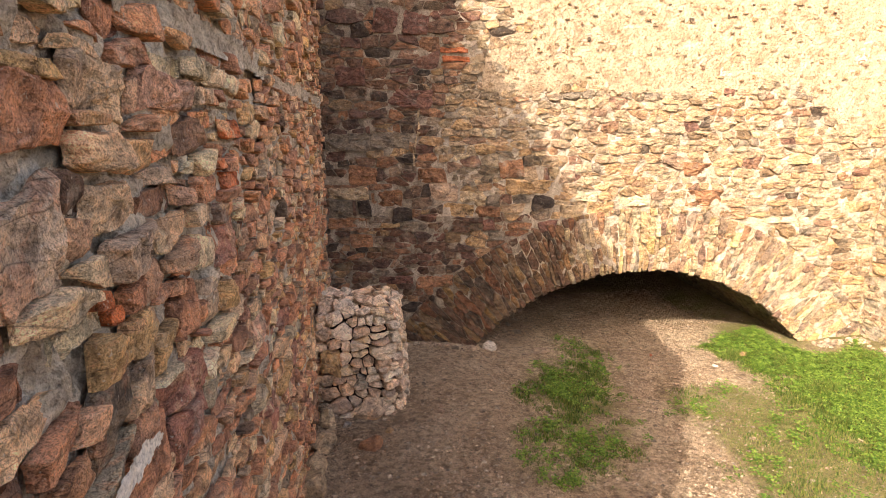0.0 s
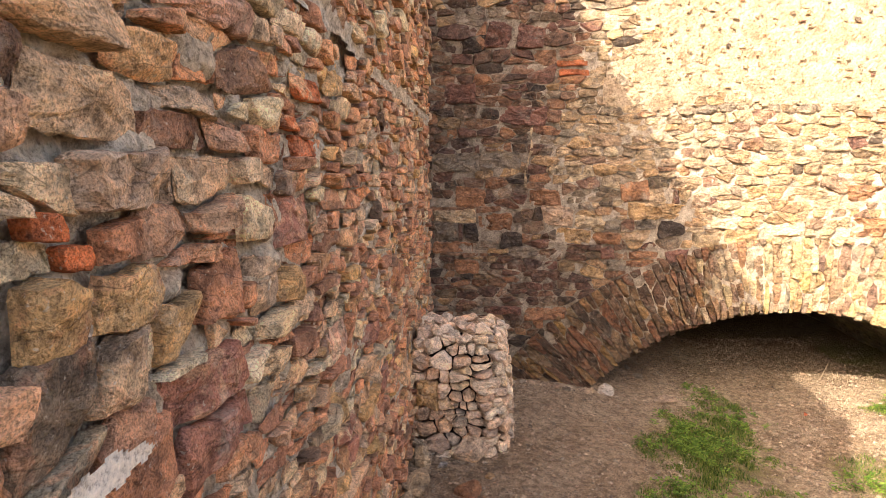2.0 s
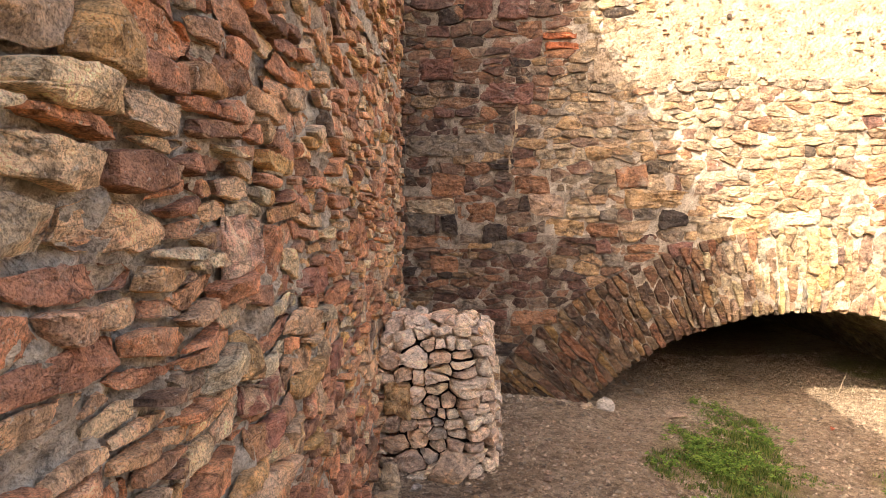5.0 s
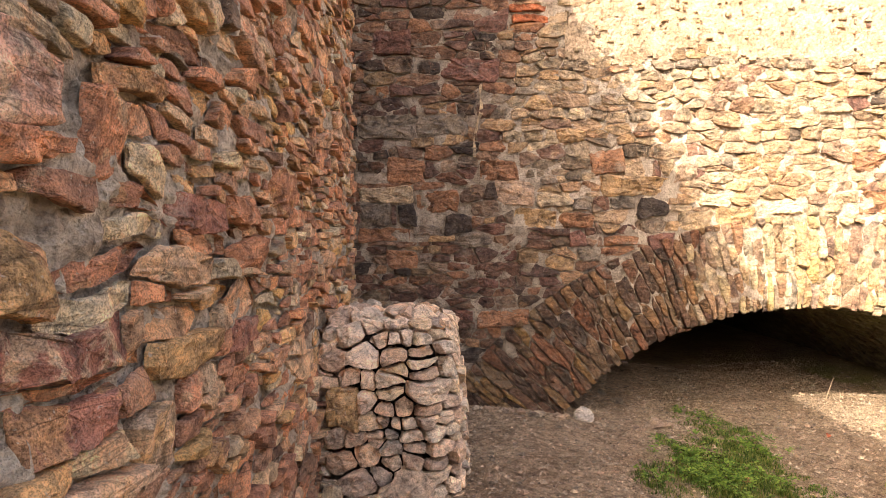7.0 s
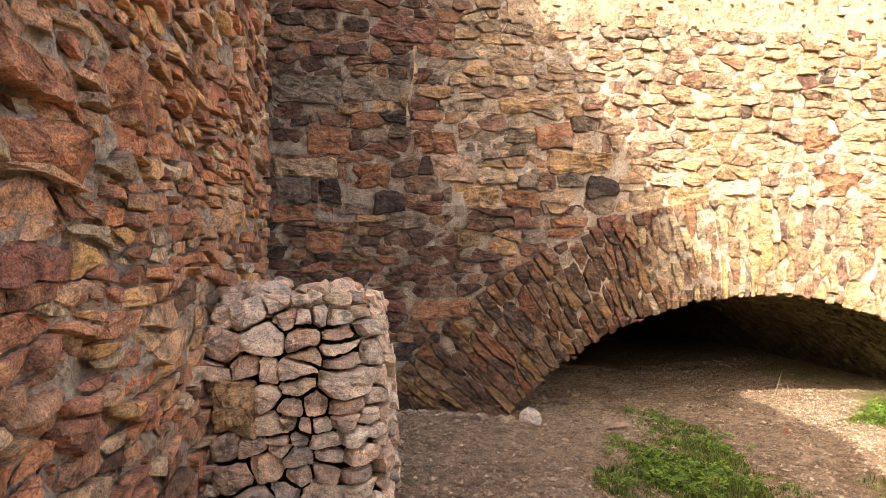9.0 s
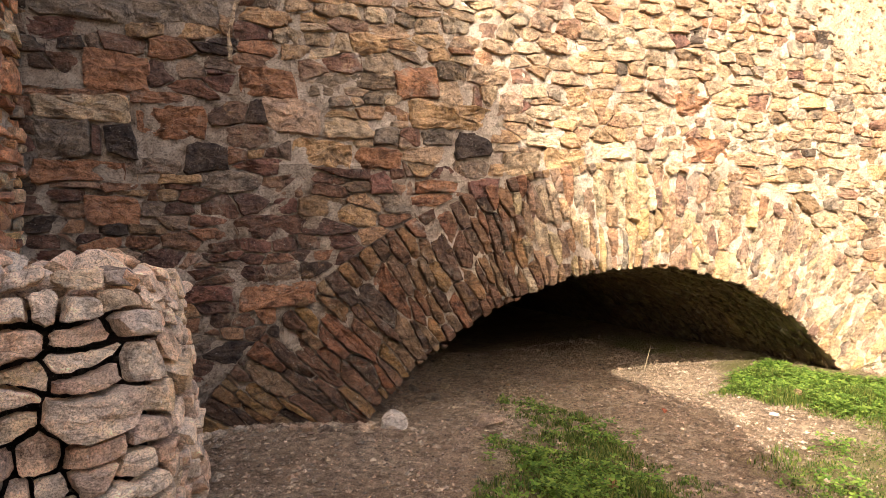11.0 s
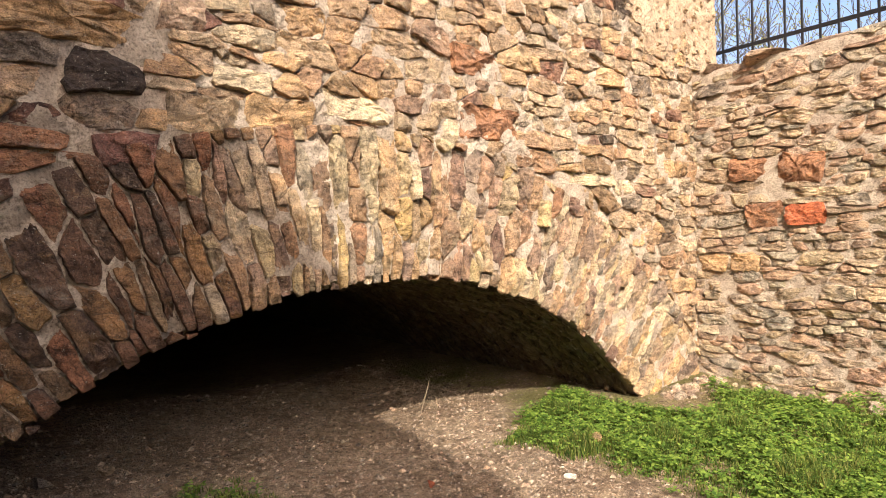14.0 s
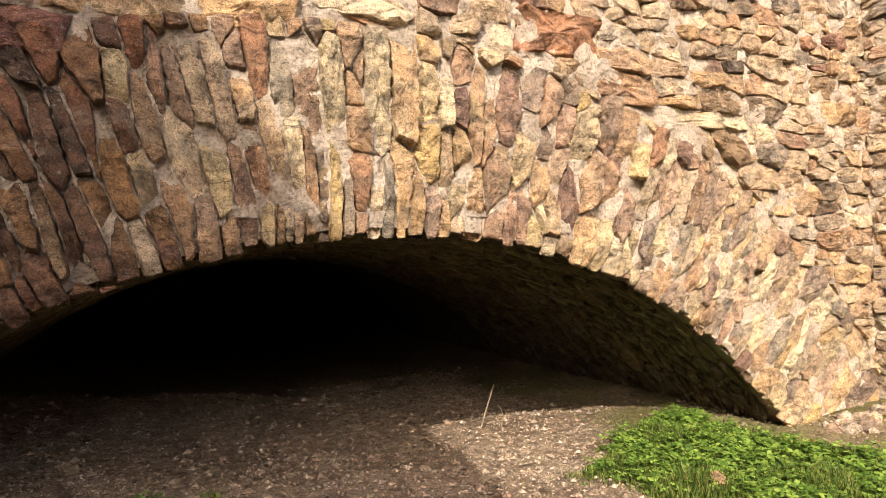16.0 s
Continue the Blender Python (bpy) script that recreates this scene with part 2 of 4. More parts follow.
def clipped(poly, a, b, c):
    """The part of a convex polygon where a*u + b*v <= c."""
    out = []
    for (x0, y0), (x1, y1) in zip(poly, poly[1:] + poly[:1]):
        d0, d1 = a * x0 + b * y0 - c, a * x1 + b * y1 - c
        if d0 <= 0:
            out.append((x0, y0))
        if d0 * d1 < 0:
            k = d0 / (d0 - d1)
            out.append((x0 + (x1 - x0) * k, y0 + (y1 - y0) * k))
    return out


def area_of(pts):
    return abs(sum(p[0] * q[1] - q[0] * p[1] for p, q in zip(pts, pts[1:] + pts[:1]))) / 2 if len(pts) > 2 else 0.0


def rubble(u0, u1, v0, v1, rng, rise, stretch, joint=(0.004, 0.014), holes=(), band=(0.5, 1.3)):
    """Outlines of the stones of a rubble wall: uneven lifts of long and short stones, each filling the room that its neighbours leave."""
    seeds = []
    left = u0 - 0.3
    while left < u1:
        right = left + rng.uniform(*band)
        v = v0 - rng.uniform(0.0, rise[1])
        while v < v1 + 0.05:
            h = rise[0] + (rise[1] - rise[0]) * rng.random() ** 1.3
            u = left + rng.uniform(-0.1, 0.1)
            while u < right:
                k = h * rng.uniform(0.75, 1.2)
                w = k * rng.uniform(*stretch)
                cu, cv = u + w / 2, v + h / 2 + rng.uniform(-0.16, 0.16) * h
                if w > 1.8 * k and h > 0.09 and rng.random() < 0.16:
                    seeds += [(cu, cv - h * 0.24, h * 0.5), (cu + rng.uniform(-0.2, 0.2) * w, cv + h * 0.26, h * 0.5)]
                elif rng.random() < 0.1:
                    seeds += [(cu - w * 0.12, cv, k), (cu + w * 0.42, cv + rng.uniform(-0.3, 0.3) * h, h * 0.35)]
                else:
                    seeds.append((cu, cv, k))
                u += w
            v += h
        left = right
    inside = lambda u, v: any(a < u < b and c < v < d for a, b, c, d in holes)
    seeds = [q for q in seeds if not inside(q[0], q[1])]
    at = np.array(seeds)
    wide = 0.5 * (stretch[0] + stretch[1])
    xs, ys, ws = at[:, 0] / wide, at[:, 1], (0.32 * at[:, 2]) ** 2
    out = []
    for i, (cu, cv, h) in enumerate(seeds):
        gap = rng.uniform(*joint)
        poly = [(max(u0, cu - 0.8), max(v0, cv - 0.35)), (min(u1, cu + 0.8), max(v0, cv - 0.35)), (min(u1, cu + 0.8), min(v1, cv + 0.35)), (max(u0, cu - 0.8), min(v1, cv + 0.35))]
        far = (xs - xs[i]) ** 2 + (ys - ys[i]) ** 2
        for j in np.argpartition(far, 16)[:17]:
            if j == i:
                continue
            a, b = 2 * (xs[j] - xs[i]) / wide, 2 * (ys[j] - ys[i])
            c = xs[j] ** 2 + ys[j] ** 2 - xs[i] ** 2 - ys[i] ** 2 - ws[j] + ws[i]
            poly = clipped(poly, a, b, c - gap * math.hypot(a, b))
            if len(poly) < 3:
                break
        for a, b, c, d in holes:
            if len(poly) > 2 and min(p[0] for p in poly) < b and max(p[0] for p in poly) > a and min(p[1] for p in poly) < d and max(p[1] for p in poly) > c:
                poly = max((clipped(poly, 1, 0, a), clipped(poly, -1, 0, -b), clipped(poly, 0, 1, c), clipped(poly, 0, -1, -d)), key=area_of)
        if area_of(poly) > 0.0007:
            out.append(poly)
    return out


def worn(poly, rng, fine):
    """A stone's outline with its corners broken off unevenly and its edges chipped."""
    size = math.sqrt(area_of(poly))
    pts = []
    n = len(poly)
    for i, (u, v) in enumerate(poly):
        (pu, pv), (nu, nv) = poly[i - 1], poly[(i + 1) % n]
        a, b = rng.uniform(0.03, 0.2), rng.uniform(0.03, 0.2)
        pts += [(u + (pu - u) * a, v + (pv - v) * a), (u + (nu - u) * b, v + (nv - v) * b)]
    dense = []
    for p, q in zip(pts, pts[1:] + pts[:1]):
        long = math.hypot(q[0] - p[0], q[1] - p[1])
        k = (1 + int(long / (0.2 * size))) if fine else (2 if long > 0.6 * size else 1)
        for m in range(k):
            f = m / k
            dense.append((p[0] + (q[0] - p[0]) * f + rng.uniform(-0.03, 0.03) * size, p[1] + (q[1] - p[1]) * f + rng.uniform(-0.03, 0.03) * size))
    return dense


def outline(rect, rng, gap, fine):
    """A single stone set in a given place of the wall."""
    x0, x1, y0, y1 = rect
    x0, x1, y0, y1 = x0 + gap, x1 - gap, y0 + gap, y1 - gap
    w, h = x1 - x0, y1 - y0
    j = lambda: rng.uniform(-0.16, 0.16) * min(w, h)
    return worn([(x0 + j(), y0 + j()), (x0 + w * rng.uniform(0.35, 0.65), y0 + 0.4 * j()), (x1 + j(), y0 + j()), (x1 + j(), y1 + j()), (x0 + w * rng.uniform(0.3, 0.7), y1 + 0.4 * j()), (x0 + j(), y1 + j())], rng, fine)


def bent(pts, amount, seed):
    return [(u + amount * (n3(u * 1.4, v * 1.4, seed) + 0.5 * n3(u * 4, v * 4, seed)),
             v + amount * (n3(u * 1.1, v * 1.4, seed + 9.0) + 0.6 * n3(u * 3.5, v * 4, seed + 9.0))) for u, v in pts]


def stone_data(pts, to_world, proud, depth, rng, fine):
    """One stone: its outline in the wall's face, broken over to a tilted front with flakes struck off."""
    n = len(pts)
    area = sum(p[0] * q[1] - q[0] * p[1] for p, q in zip(pts, pts[1:] + pts[:1]))
    if area < 0:
        pts = pts[::-1]
    cu, cv = sum(p[0] for p in pts) / n, sum(p[1] for p in pts) / n
    size = math.sqrt(abs(area) / 2)
    ta, tb = rng.uniform(-0.12, 0.12), rng.uniform(-0.2, 0.2)
    s = rng.uniform(0, 90)
    flakes = []
    for _ in range(3 if fine else 2):
        t = rng.uniform(0, 6.283)
        flakes.append((math.cos(t), math.sin(t), rng.uniform(0.12, 0.5) * size, rng.uniform(0.15, 0.7)))
    rings = [(1.0, -depth, 0.0), (1.0, 0.5, 0.5), (0.955, 0.95, 1.0), (0.6, 1.0, 1.0)] if not fine else \
            [(1.0, -depth, 0.0), (1.01, 0.25, 0.3), (0.99, 0.74, 0.8), (0.955, 0.96, 1.0), (0.8, 1.0, 1.0), (0.56, 1.0, 1.0), (0.3, 1.0, 1.0)]

    def front(pu, pv, h, r):
        w = h * proud
        if r:
            du, dv = pu - cu, pv - cv
            w += r * (du * ta + dv * tb + 0.09 * size * n3(pu * 9 + s, pv * 12, s) + (0.06 * size * n3(pu * 24 + s, pv * 34, s) + 0.03 * size * n3(pu * 60 + s, pv * 80, s) if fine else 0.0))
            for a, b, d, slope in flakes:
                w -= r * slope * min(max(0.0, du * a + dv * b - d), 0.05)
        return w

    verts = []
    for k0, h, r in rings:
        for u, v in pts:
            k = k0 if h == -depth else k0 * (1 + rng.uniform(-0.05, 0.02))
            pu, pv = cu + (u - cu) * k, cv + (v - cv) * k
            verts.append(to_world(pu, pv, front(pu, pv, h, r)))
    verts.append(to_world(cu, cv, front(cu, cv, 1.0, 1.0)))
    faces = []
    for k in range(len(rings) - 1):
        for i in range(n):
            j = (i + 1) % n
            faces.append((k * n + i, k * n + j, (k + 1) * n + j, (k + 1) * n + i))
    top = (len(rings) - 1) * n
    faces += [(top + i, top + (i + 1) % n, len(verts) - 1) for i in range(n)]
    return verts, faces


def lay(stones, wall, to_world, near, mats, name, limit, rng, proud, depth, fine_for, kind_of=lambda u, v: 0):
    """Stones nearest to the middle of the walked stretch become parts, the rest one joined part for each sort of stone."""
    stones.sort(key=lambda p: near(sum(q[0] for q in p) / len(p), sum(q[1] for q in p) / len(p)))
    rest = [([], []) for _ in mats]
    for i, pts in enumerate(stones):
        cu, cv = sum(q[0] for q in pts) / len(pts), sum(q[1] for q in pts) / len(pts)
        v, f = stone_data(pts, to_world, proud(cu, cv, rng), depth, rng, fine_for(cu, cv))
        k = kind_of(cu, cv)
        if i < limit:
            part(name, (v, f), mats[k][0], wall)
        else:
            rv, rf = rest[k]
            o = len(rv)
            rv += v
            rf += [tuple(q + o for q in t) for t in f]
    for (rv, rf), pair in zip(rest, mats):
        if rv:
            tagged(part("stones", (rv, rf), pair[1], wall), "joined smaller rubble stones of the wall", kind="stuff")


def settled(stones, amount, seed):
    """Set stones moved back by the wall's waviness, which is put on all stones later."""
    out = []
    for x0, x1, z0, z1, tone in stones:
        cu, cv = (x0 + x1) / 2, (z0 + z1) / 2
        bu, bv = bent([(cu, cv)], amount, seed)[0]
        out.append((x0 - bu + cu, x1 - bu + cu, z0 - bv + cv, z1 - bv + cv, tone))
    return out


def sheet(u0, u1, v0, v1, step, to_world, relief, seed, keep=None, lean=0.0):
    """A rough wall face as a grid, with the cells that keep() refuses left open."""
    nu, nv = int((u1 - u0) / step) + 1, int((v1 - v0) / step) + 1
    verts = []
    for j in range(nv + 1):
        for i in range(nu + 1):
            u, v = u0 + (u1 - u0) * i / nu, v0 + (v1 - v0) * j / nv
            w = relief * (n3(u * 5, v * 5, seed) + 0.7 * n3(u * 13, v * 13, seed) + 0.5 * n3(u * 31, v * 31, seed) + 0.6 * n3(u * 1.7, v * 1.7, seed + 3)) + lean
            verts.append(to_world(u, v, w))
    faces = []
    for j in range(nv):
        for i in range(nu):
            if keep is None or keep(u0 + (u1 - u0) * (i + 0.5) / nu, v0 + (v1 - v0) * (j + 0.5) / nv):
                a = j * (nu + 1) + i
                faces.append((a, a + 1, a + nu + 2, a + nu + 1))
    return verts, faces


def slab(points, axis, a, b):
    """A prism over a closed polygon of 2D points: axis 'x' takes (y, z), axis 'y' takes (x, z)."""
    at = (lambda p, w: (w, p[0], p[1])) if axis == "x" else (lambda p, w: (p[0], w, p[1]))
    n = len(points)
    verts = [at(p, a) for p in points] + [at(p, b) for p in points]
    faces = [tuple(range(n)), tuple(range(2 * n - 1, n - 1, -1))] + [(i, i + n, (i + 1) % n + n, (i + 1) % n) for i in range(n)]
    bm = bmesh.new()
    vs = [bm.verts.new(v) for v in verts]
    for f in faces:
        bm.faces.new([vs[i] for i in f])
    bmesh.ops.recalc_face_normals(bm, faces=bm.faces)
    return bm


def structure(name, label, category="wall"):
    return tagged(new(name), label, category, kind="structure")


# ---- the ground ----
def ground_z(x, y):
    xs = (-60, -1.4, 0, 1, 2, 3, 4, 5, 6, 7, 60)
    zs = (-0.05, -0.07, -0.10, -0.22, -0.32, -0.40, -0.40, -0.36, -0.29, -0.24, -0.24)
    z = float(np.interp(x, xs, zs))
    back = max(0.0, 2.1 - y)
    bank = min(0.5 * back * min(1.0, 0.4 + back), 1.55)
    if x > 1.5:
        bank *= max(0.0, 1 - (x - 1.5) / 2.5)
    ruts = 0.025 * n3(x * 0.9, y * 0.9, 3) + 0.014 * n3(x * 3, y * 3, 5) + 0.008 * n3(x * 9, y * 9, 7) + 0.006 * n3(x * 19, y * 19, 8)
    return z + bank + ruts * (1 if abs(x) < 12 and abs(y) < 20 else 0)


def thin_lawn(x, y, n):
    """Short sparse grass over the sunny earth before the arch."""
    return 0.16 * max(0.0, min(1.0, (x - 2.7) / 0.5, (6.2 - y) / 0.6, (y - 3.2) / 0.4) + 1.2 * n)


def grassy(x, y):
    """How much grows at a place, 0 to 1."""
    n = 0.5 * n3(x * 1.1, y * 1.1, 21) + 0.35 * n3(x * 3.1, y * 3.1, 22)
    right = (x - 4.05 - 0.25 * math.sin(y * 1.3)) / 0.45 + 1.2 * n if y < 7.75 - 0.35 * max(0.0, 5.2 - x) else -1
    if y > 7.3:
        right = min(right, (x - 4.3 - (y - 7.3)) * 2)
        if y > 7.8:
            right = -1
    right = min(right, (6.5 - x) * 4 + n * 3, 1.0) if y > 5.0 else right
    if x > 5.5:
        right = min(right, (6.85 - y) * 4 + n * 3)
    if y < 5.6:
        right -= (5.6 - y) * 0.35
    broken = 0.3 * n3(x * 1.1, y * 1.1, 21) + 0.45 * n3(x * 3.3, y * 3.3, 22) + 0.3 * n3(x * 8, y * 8, 24)
    patch = 0.85 - (((x - 2.15 - 0.32 * (y - 6.8)) / 0.72) ** 2 + 0.8 * ((y - 5.5) / 1.9) ** 2) + 2.4 * broken
    tuft = 0.35 - (((x - 0.9) / 0.7) ** 2 + ((y - 4.7) / 0.7) ** 2) + 1.6 * n
    thin = 0.75 + 0.9 * n3(x * 2.6, y * 2.6, 23)
    return max(0.0, min(1.0, max(min(right, 1.0) * thin, patch * 0.6, tuft * 0.35, thin_lawn(x, y, n))))


def moss(x, y):
    n = 0.5 * n3(x * 0.9, y * 0.9, 31) + 0.4 * n3(x * 2.7, y * 2.7, 32)
    a = min(1.0, (x - 3.3) / 1.2) * 0.9 + n
    a -= max(0.0, (y - 5.6)) * 0.8 * max(0.0, min(1.0, (5.0 - x)))
    b = 0.75 * grassy(x, y)
    lawn = min(1.0, (x - 2.7) / 0.5, (6.3 - y) / 0.7) + 0.8 * n
    shade = 0.8 - ((x - 2.2 - 0.32 * (y - 6.8)) / 0.85) ** 2 - 0.8 * ((y - 5.5) / 1.9) ** 2 + 1.5 * n
    return max(0.0, min(1.0, max(a * 0.85, b, lawn * 0.8, shade * 0.75)))


def ground_mesh():
    xs = list(np.arange(-1.7, 7.3, 0.03))
    ys = list(np.arange(2.0, 9.6, 0.03))
    far = [0.4, 1.0, 2.0, 4.0, 8, 16, 40, 120, 400, 1500]
    xs = [xs[0] - d for d in far[::-1]] + xs + [xs[-1] + d for d in far]
    near_y = list(np.arange(-2.6, 2.0, 0.2))
    ys = [near_y[0] - d for d in far[::-1]] + near_y + ys + [ys[-1] + d for d in far]
    verts = [(x, y, ground_z(x, y)) for y in ys for x in xs]
    n = len(xs)
    faces = [(j * n + i, j * n + i + 1, (j + 1) * n + i + 1, (j + 1) * n + i) for j in range(len(ys) - 1) for i in range(n - 1)]
    return verts, faces


def ground_material():
    m, tree, bsdf, add, link = material("trodden_earth", 0.97)
    where = add("ShaderNodeNewGeometry").outputs["Position"]
    big = noise_node(add, link, where, 1.6, 6.0, 0.6, 0.3)
    mid = noise_node(add, link, where, 14.0, 7.0, 0.7)
    fine = noise_node(add, link, where, 110.0, 4.0, 0.75)
    tone = ramp(add("ShaderNodeValToRGB"), [(0.3, (0.25, 0.17, 0.108)), (0.5, (0.38, 0.275, 0.185)), (0.7, (0.48, 0.37, 0.26))])
    link(big.outputs["Fac"], tone.inputs[0])
    patch = ramp(add("ShaderNodeValToRGB"), [(0.36, (0.32, 0.28, 0.25)), (0.6, (1.5, 1.46, 1.4))])
    link(mid.outputs["Fac"], patch.inputs[0])
    speck = ramp(add("ShaderNodeValToRGB"), [(0.36, (0.36, 0.33, 0.31)), (0.5, (0.92, 0.92, 0.92)), (0.66, (1.7, 1.65, 1.6))])
    link(fine.outputs["Fac"], speck.inputs[0])
    c = mix(tree, link, "MULTIPLY", 0.75, tone.outputs[0], patch.outputs[0])
    c = mix(tree, link, "MULTIPLY", 0.7, c, speck.outputs[0])
    grown = add("ShaderNodeAttribute")
    grown.attribute_name = "moss"
    broken = add("ShaderNodeMath")
    broken.operation = "MULTIPLY_ADD"
    link(mid.outputs["Fac"], broken.inputs[0])
    broken.inputs[1].default_value = 1.5
    broken.inputs[2].default_value = -0.85
    level = add("ShaderNodeMath")
    level.operation = "ADD"
    level.use_clamp = True
    link(grown.outputs["Fac"], level.inputs[0])
    link(broken.outputs[0], level.inputs[1])
    cut = ramp(add("ShaderNodeValToRGB"), [(0.3, (0, 0, 0)), (0.8, (0.8, 0.8, 0.8))])
    link(level.outputs[0], cut.inputs[0])
    green = ramp(add("ShaderNodeValToRGB"), [(0.35, (0.075, 0.08, 0.02)), (0.65, (0.26, 0.235, 0.06))])
    link(fine.outputs["Fac"], green.inputs[0])
    link(mix(tree, link, "MIX", cut.outputs[0], c, green.outputs[0]), bsdf.inputs["Base Color"])
    b1 = add("ShaderNodeBump", Strength=1.0, Distance=0.09)
    link(mid.outputs["Fac"], b1.inputs["Height"])
    b2 = add("ShaderNodeBump", Strength=1.0, Distance=0.02)
    link(fine.outputs["Fac"], b2.inputs["Height"])
    link(b1.outputs[0], b2.inputs["Normal"])
    link(b2.outputs[0], bsdf.inputs["Normal"])
    return m


verts, faces = ground_mesh()
ground = tagged(smooth(part("ground", (verts, faces), ground_material(), None)), "trodden brown earth with gravel and moss", "ground", kind="structure")
grown = ground.data.attributes.new("moss", "FLOAT", "POINT")
grown.data.foreach_set("value", [moss(v[0], v[1]) if -2 < v[0] < 8 and 1 < v[1] < 10 else 0.6 for v in verts])

# ---- the arched wall across the end ----
NORTH_Y = 7.2
IN_C, IN_R = (3.232, -2.547), 3.449
OUT_C, OUT_R = (3.213, -2.729), 4.549


def north_at(u, v, w):
    return (u, NORTH_Y - w, v)


def in_span(u, v, extra=0.0):
    return math.hypot(u - IN_C[0], v - IN_C[1]) < IN_R + extra


def in_ring(u, v):
    return math.hypot(u - OUT_C[0], v - OUT_C[1]) < OUT_R


wall_north = structure("wall_north", "tall rubble stone wall with a low arch and remains of plaster")
LEFT_END, RIGHT_END, NORTH_TOP = -1.9, 7.36, 7.4
# the mass behind the face: two flanks and the part over the vault
arc = [(IN_C[0] + (IN_R + 0.03) * math.cos(a), IN_C[1] + (IN_R + 0.03) * math.sin(a)) for a in np.linspace(math.radians(150), math.radians(30), 48)]
arc = [p for p in arc if p[1] > -0.7]
core = [(LEFT_END, -0.8), (arc[0][0], -0.8)] + arc + [(arc[-1][0], -0.8), (RIGHT_END, -0.8), (RIGHT_END, NORTH_TOP), (LEFT_END, NORTH_TOP)]
part("core", slab(core, "y", NORTH_Y + 0.06, NORTH_Y + 1.3), mortar, wall_north)
# The face is split: darkened mortar on the shaded left, plain mortar elsewhere.
for mat, shade_dark in ((mortar_shade_dark, True), (mortar, False)):
    keep = lambda u, v: not in_span(u, v, 0.1) and (u + 0.7 * n3(u * 1.1, v * 1.1, 3) + 0.2 * n3(u * 5, v * 5, 4) < (0.4 if v > 1.75 else 1.3)) == shade_dark
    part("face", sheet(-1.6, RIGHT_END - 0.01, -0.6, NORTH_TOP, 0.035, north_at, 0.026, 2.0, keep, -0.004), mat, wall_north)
rng = random.Random(11)
# mortar bed of the arch ring, and the vault behind it
bed = []
for a in np.linspace(math.radians(150), math.radians(30), 80):
    bed.append((IN_C[0] + (IN_R + 0.02) * math.cos(a), IN_C[1] + (IN_R + 0.02) * math.sin(a)))
for a in np.linspace(math.radians(30), math.radians(150), 60):
    bed.append((OUT_C[0] + (OUT_R + 0.02) * math.cos(a), OUT_C[1] + (OUT_R + 0.02) * math.sin(a)))
part("arch_bed", slab(bed, "y", NORTH_Y + 0.035, NORTH_Y + 0.45), mortar, wall_north)


def ring_at(u, v, w):
    """u: along the arch, v: 0 at the soffit to 1 at the back of the ring."""
    a = math.radians(150) - u / (IN_R + 0.5)
    r = IN_R + 0.01 + v * (1.0 + 0.09 * math.sin(a))
    return (IN_C[0] + r * math.cos(a), NORTH_Y - w, IN_C[1] + r * math.sin(a))


# The left half's mortar is darkened too, with part of its shade.
for mat, shade_dark in ((mortar_shade_dark, True), (mortar, False)):
    keep = lambda u, v: (u + 0.5 * n3(u * 2, v * 2, 9) < 2.9) == shade_dark
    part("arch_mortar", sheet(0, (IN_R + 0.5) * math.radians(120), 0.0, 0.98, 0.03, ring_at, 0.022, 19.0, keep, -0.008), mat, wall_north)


def vault_at(u, v, w):
    """u: angle as arc length along the span, v: way into the vault, w: inwards."""
    a = math.radians(143) - u / IN_R
    r = IN_R - w
    return (IN_C[0] + r * math.cos(a), NORTH_Y + 0.3 + v, IN_C[1] + r * math.sin(a))


arc_length = IN_R * math.radians(106)
vault = structure("vault_ceiling", "barrel vault of flat rubble stones behind the arch, coloured dark for its shade", "vault")
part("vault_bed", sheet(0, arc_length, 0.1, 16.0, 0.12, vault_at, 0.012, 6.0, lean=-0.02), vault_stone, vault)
vs, fs = [], []
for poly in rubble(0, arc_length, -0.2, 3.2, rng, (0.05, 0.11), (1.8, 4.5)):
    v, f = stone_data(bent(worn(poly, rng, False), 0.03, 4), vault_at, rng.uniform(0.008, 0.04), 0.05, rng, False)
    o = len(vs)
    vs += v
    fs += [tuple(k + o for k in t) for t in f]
(tagged(part("vault_stones", (vs, fs), vault_stone, vault), "flat olive-brown stones of the vault, darkened for the shade inside", kind="stuff"))
# Unseen end wall, added so that the depth of the vault stays dark.
back_wall = structure("wall_vault_end", "unseen end wall added to close the vault, coloured dark for shade")
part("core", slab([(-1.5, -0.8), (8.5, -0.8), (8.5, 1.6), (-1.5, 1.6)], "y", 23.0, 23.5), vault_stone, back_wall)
# unseen mass added over and beside the vault, so that no daylight leaks in
for side, poly in (("a", [(-1.9, -0.8), (0.3, -0.8), (0.3, 0.9), (1.6, 1.35), (5.0, 1.35), (6.2, 0.9), (6.2, -0.8), (8.8, -0.8), (8.8, 2.6), (-1.9, 2.6)]),):
    part("backing", slab(poly, "y", NORTH_Y + 1.3, 23.2), mortar, wall_north)

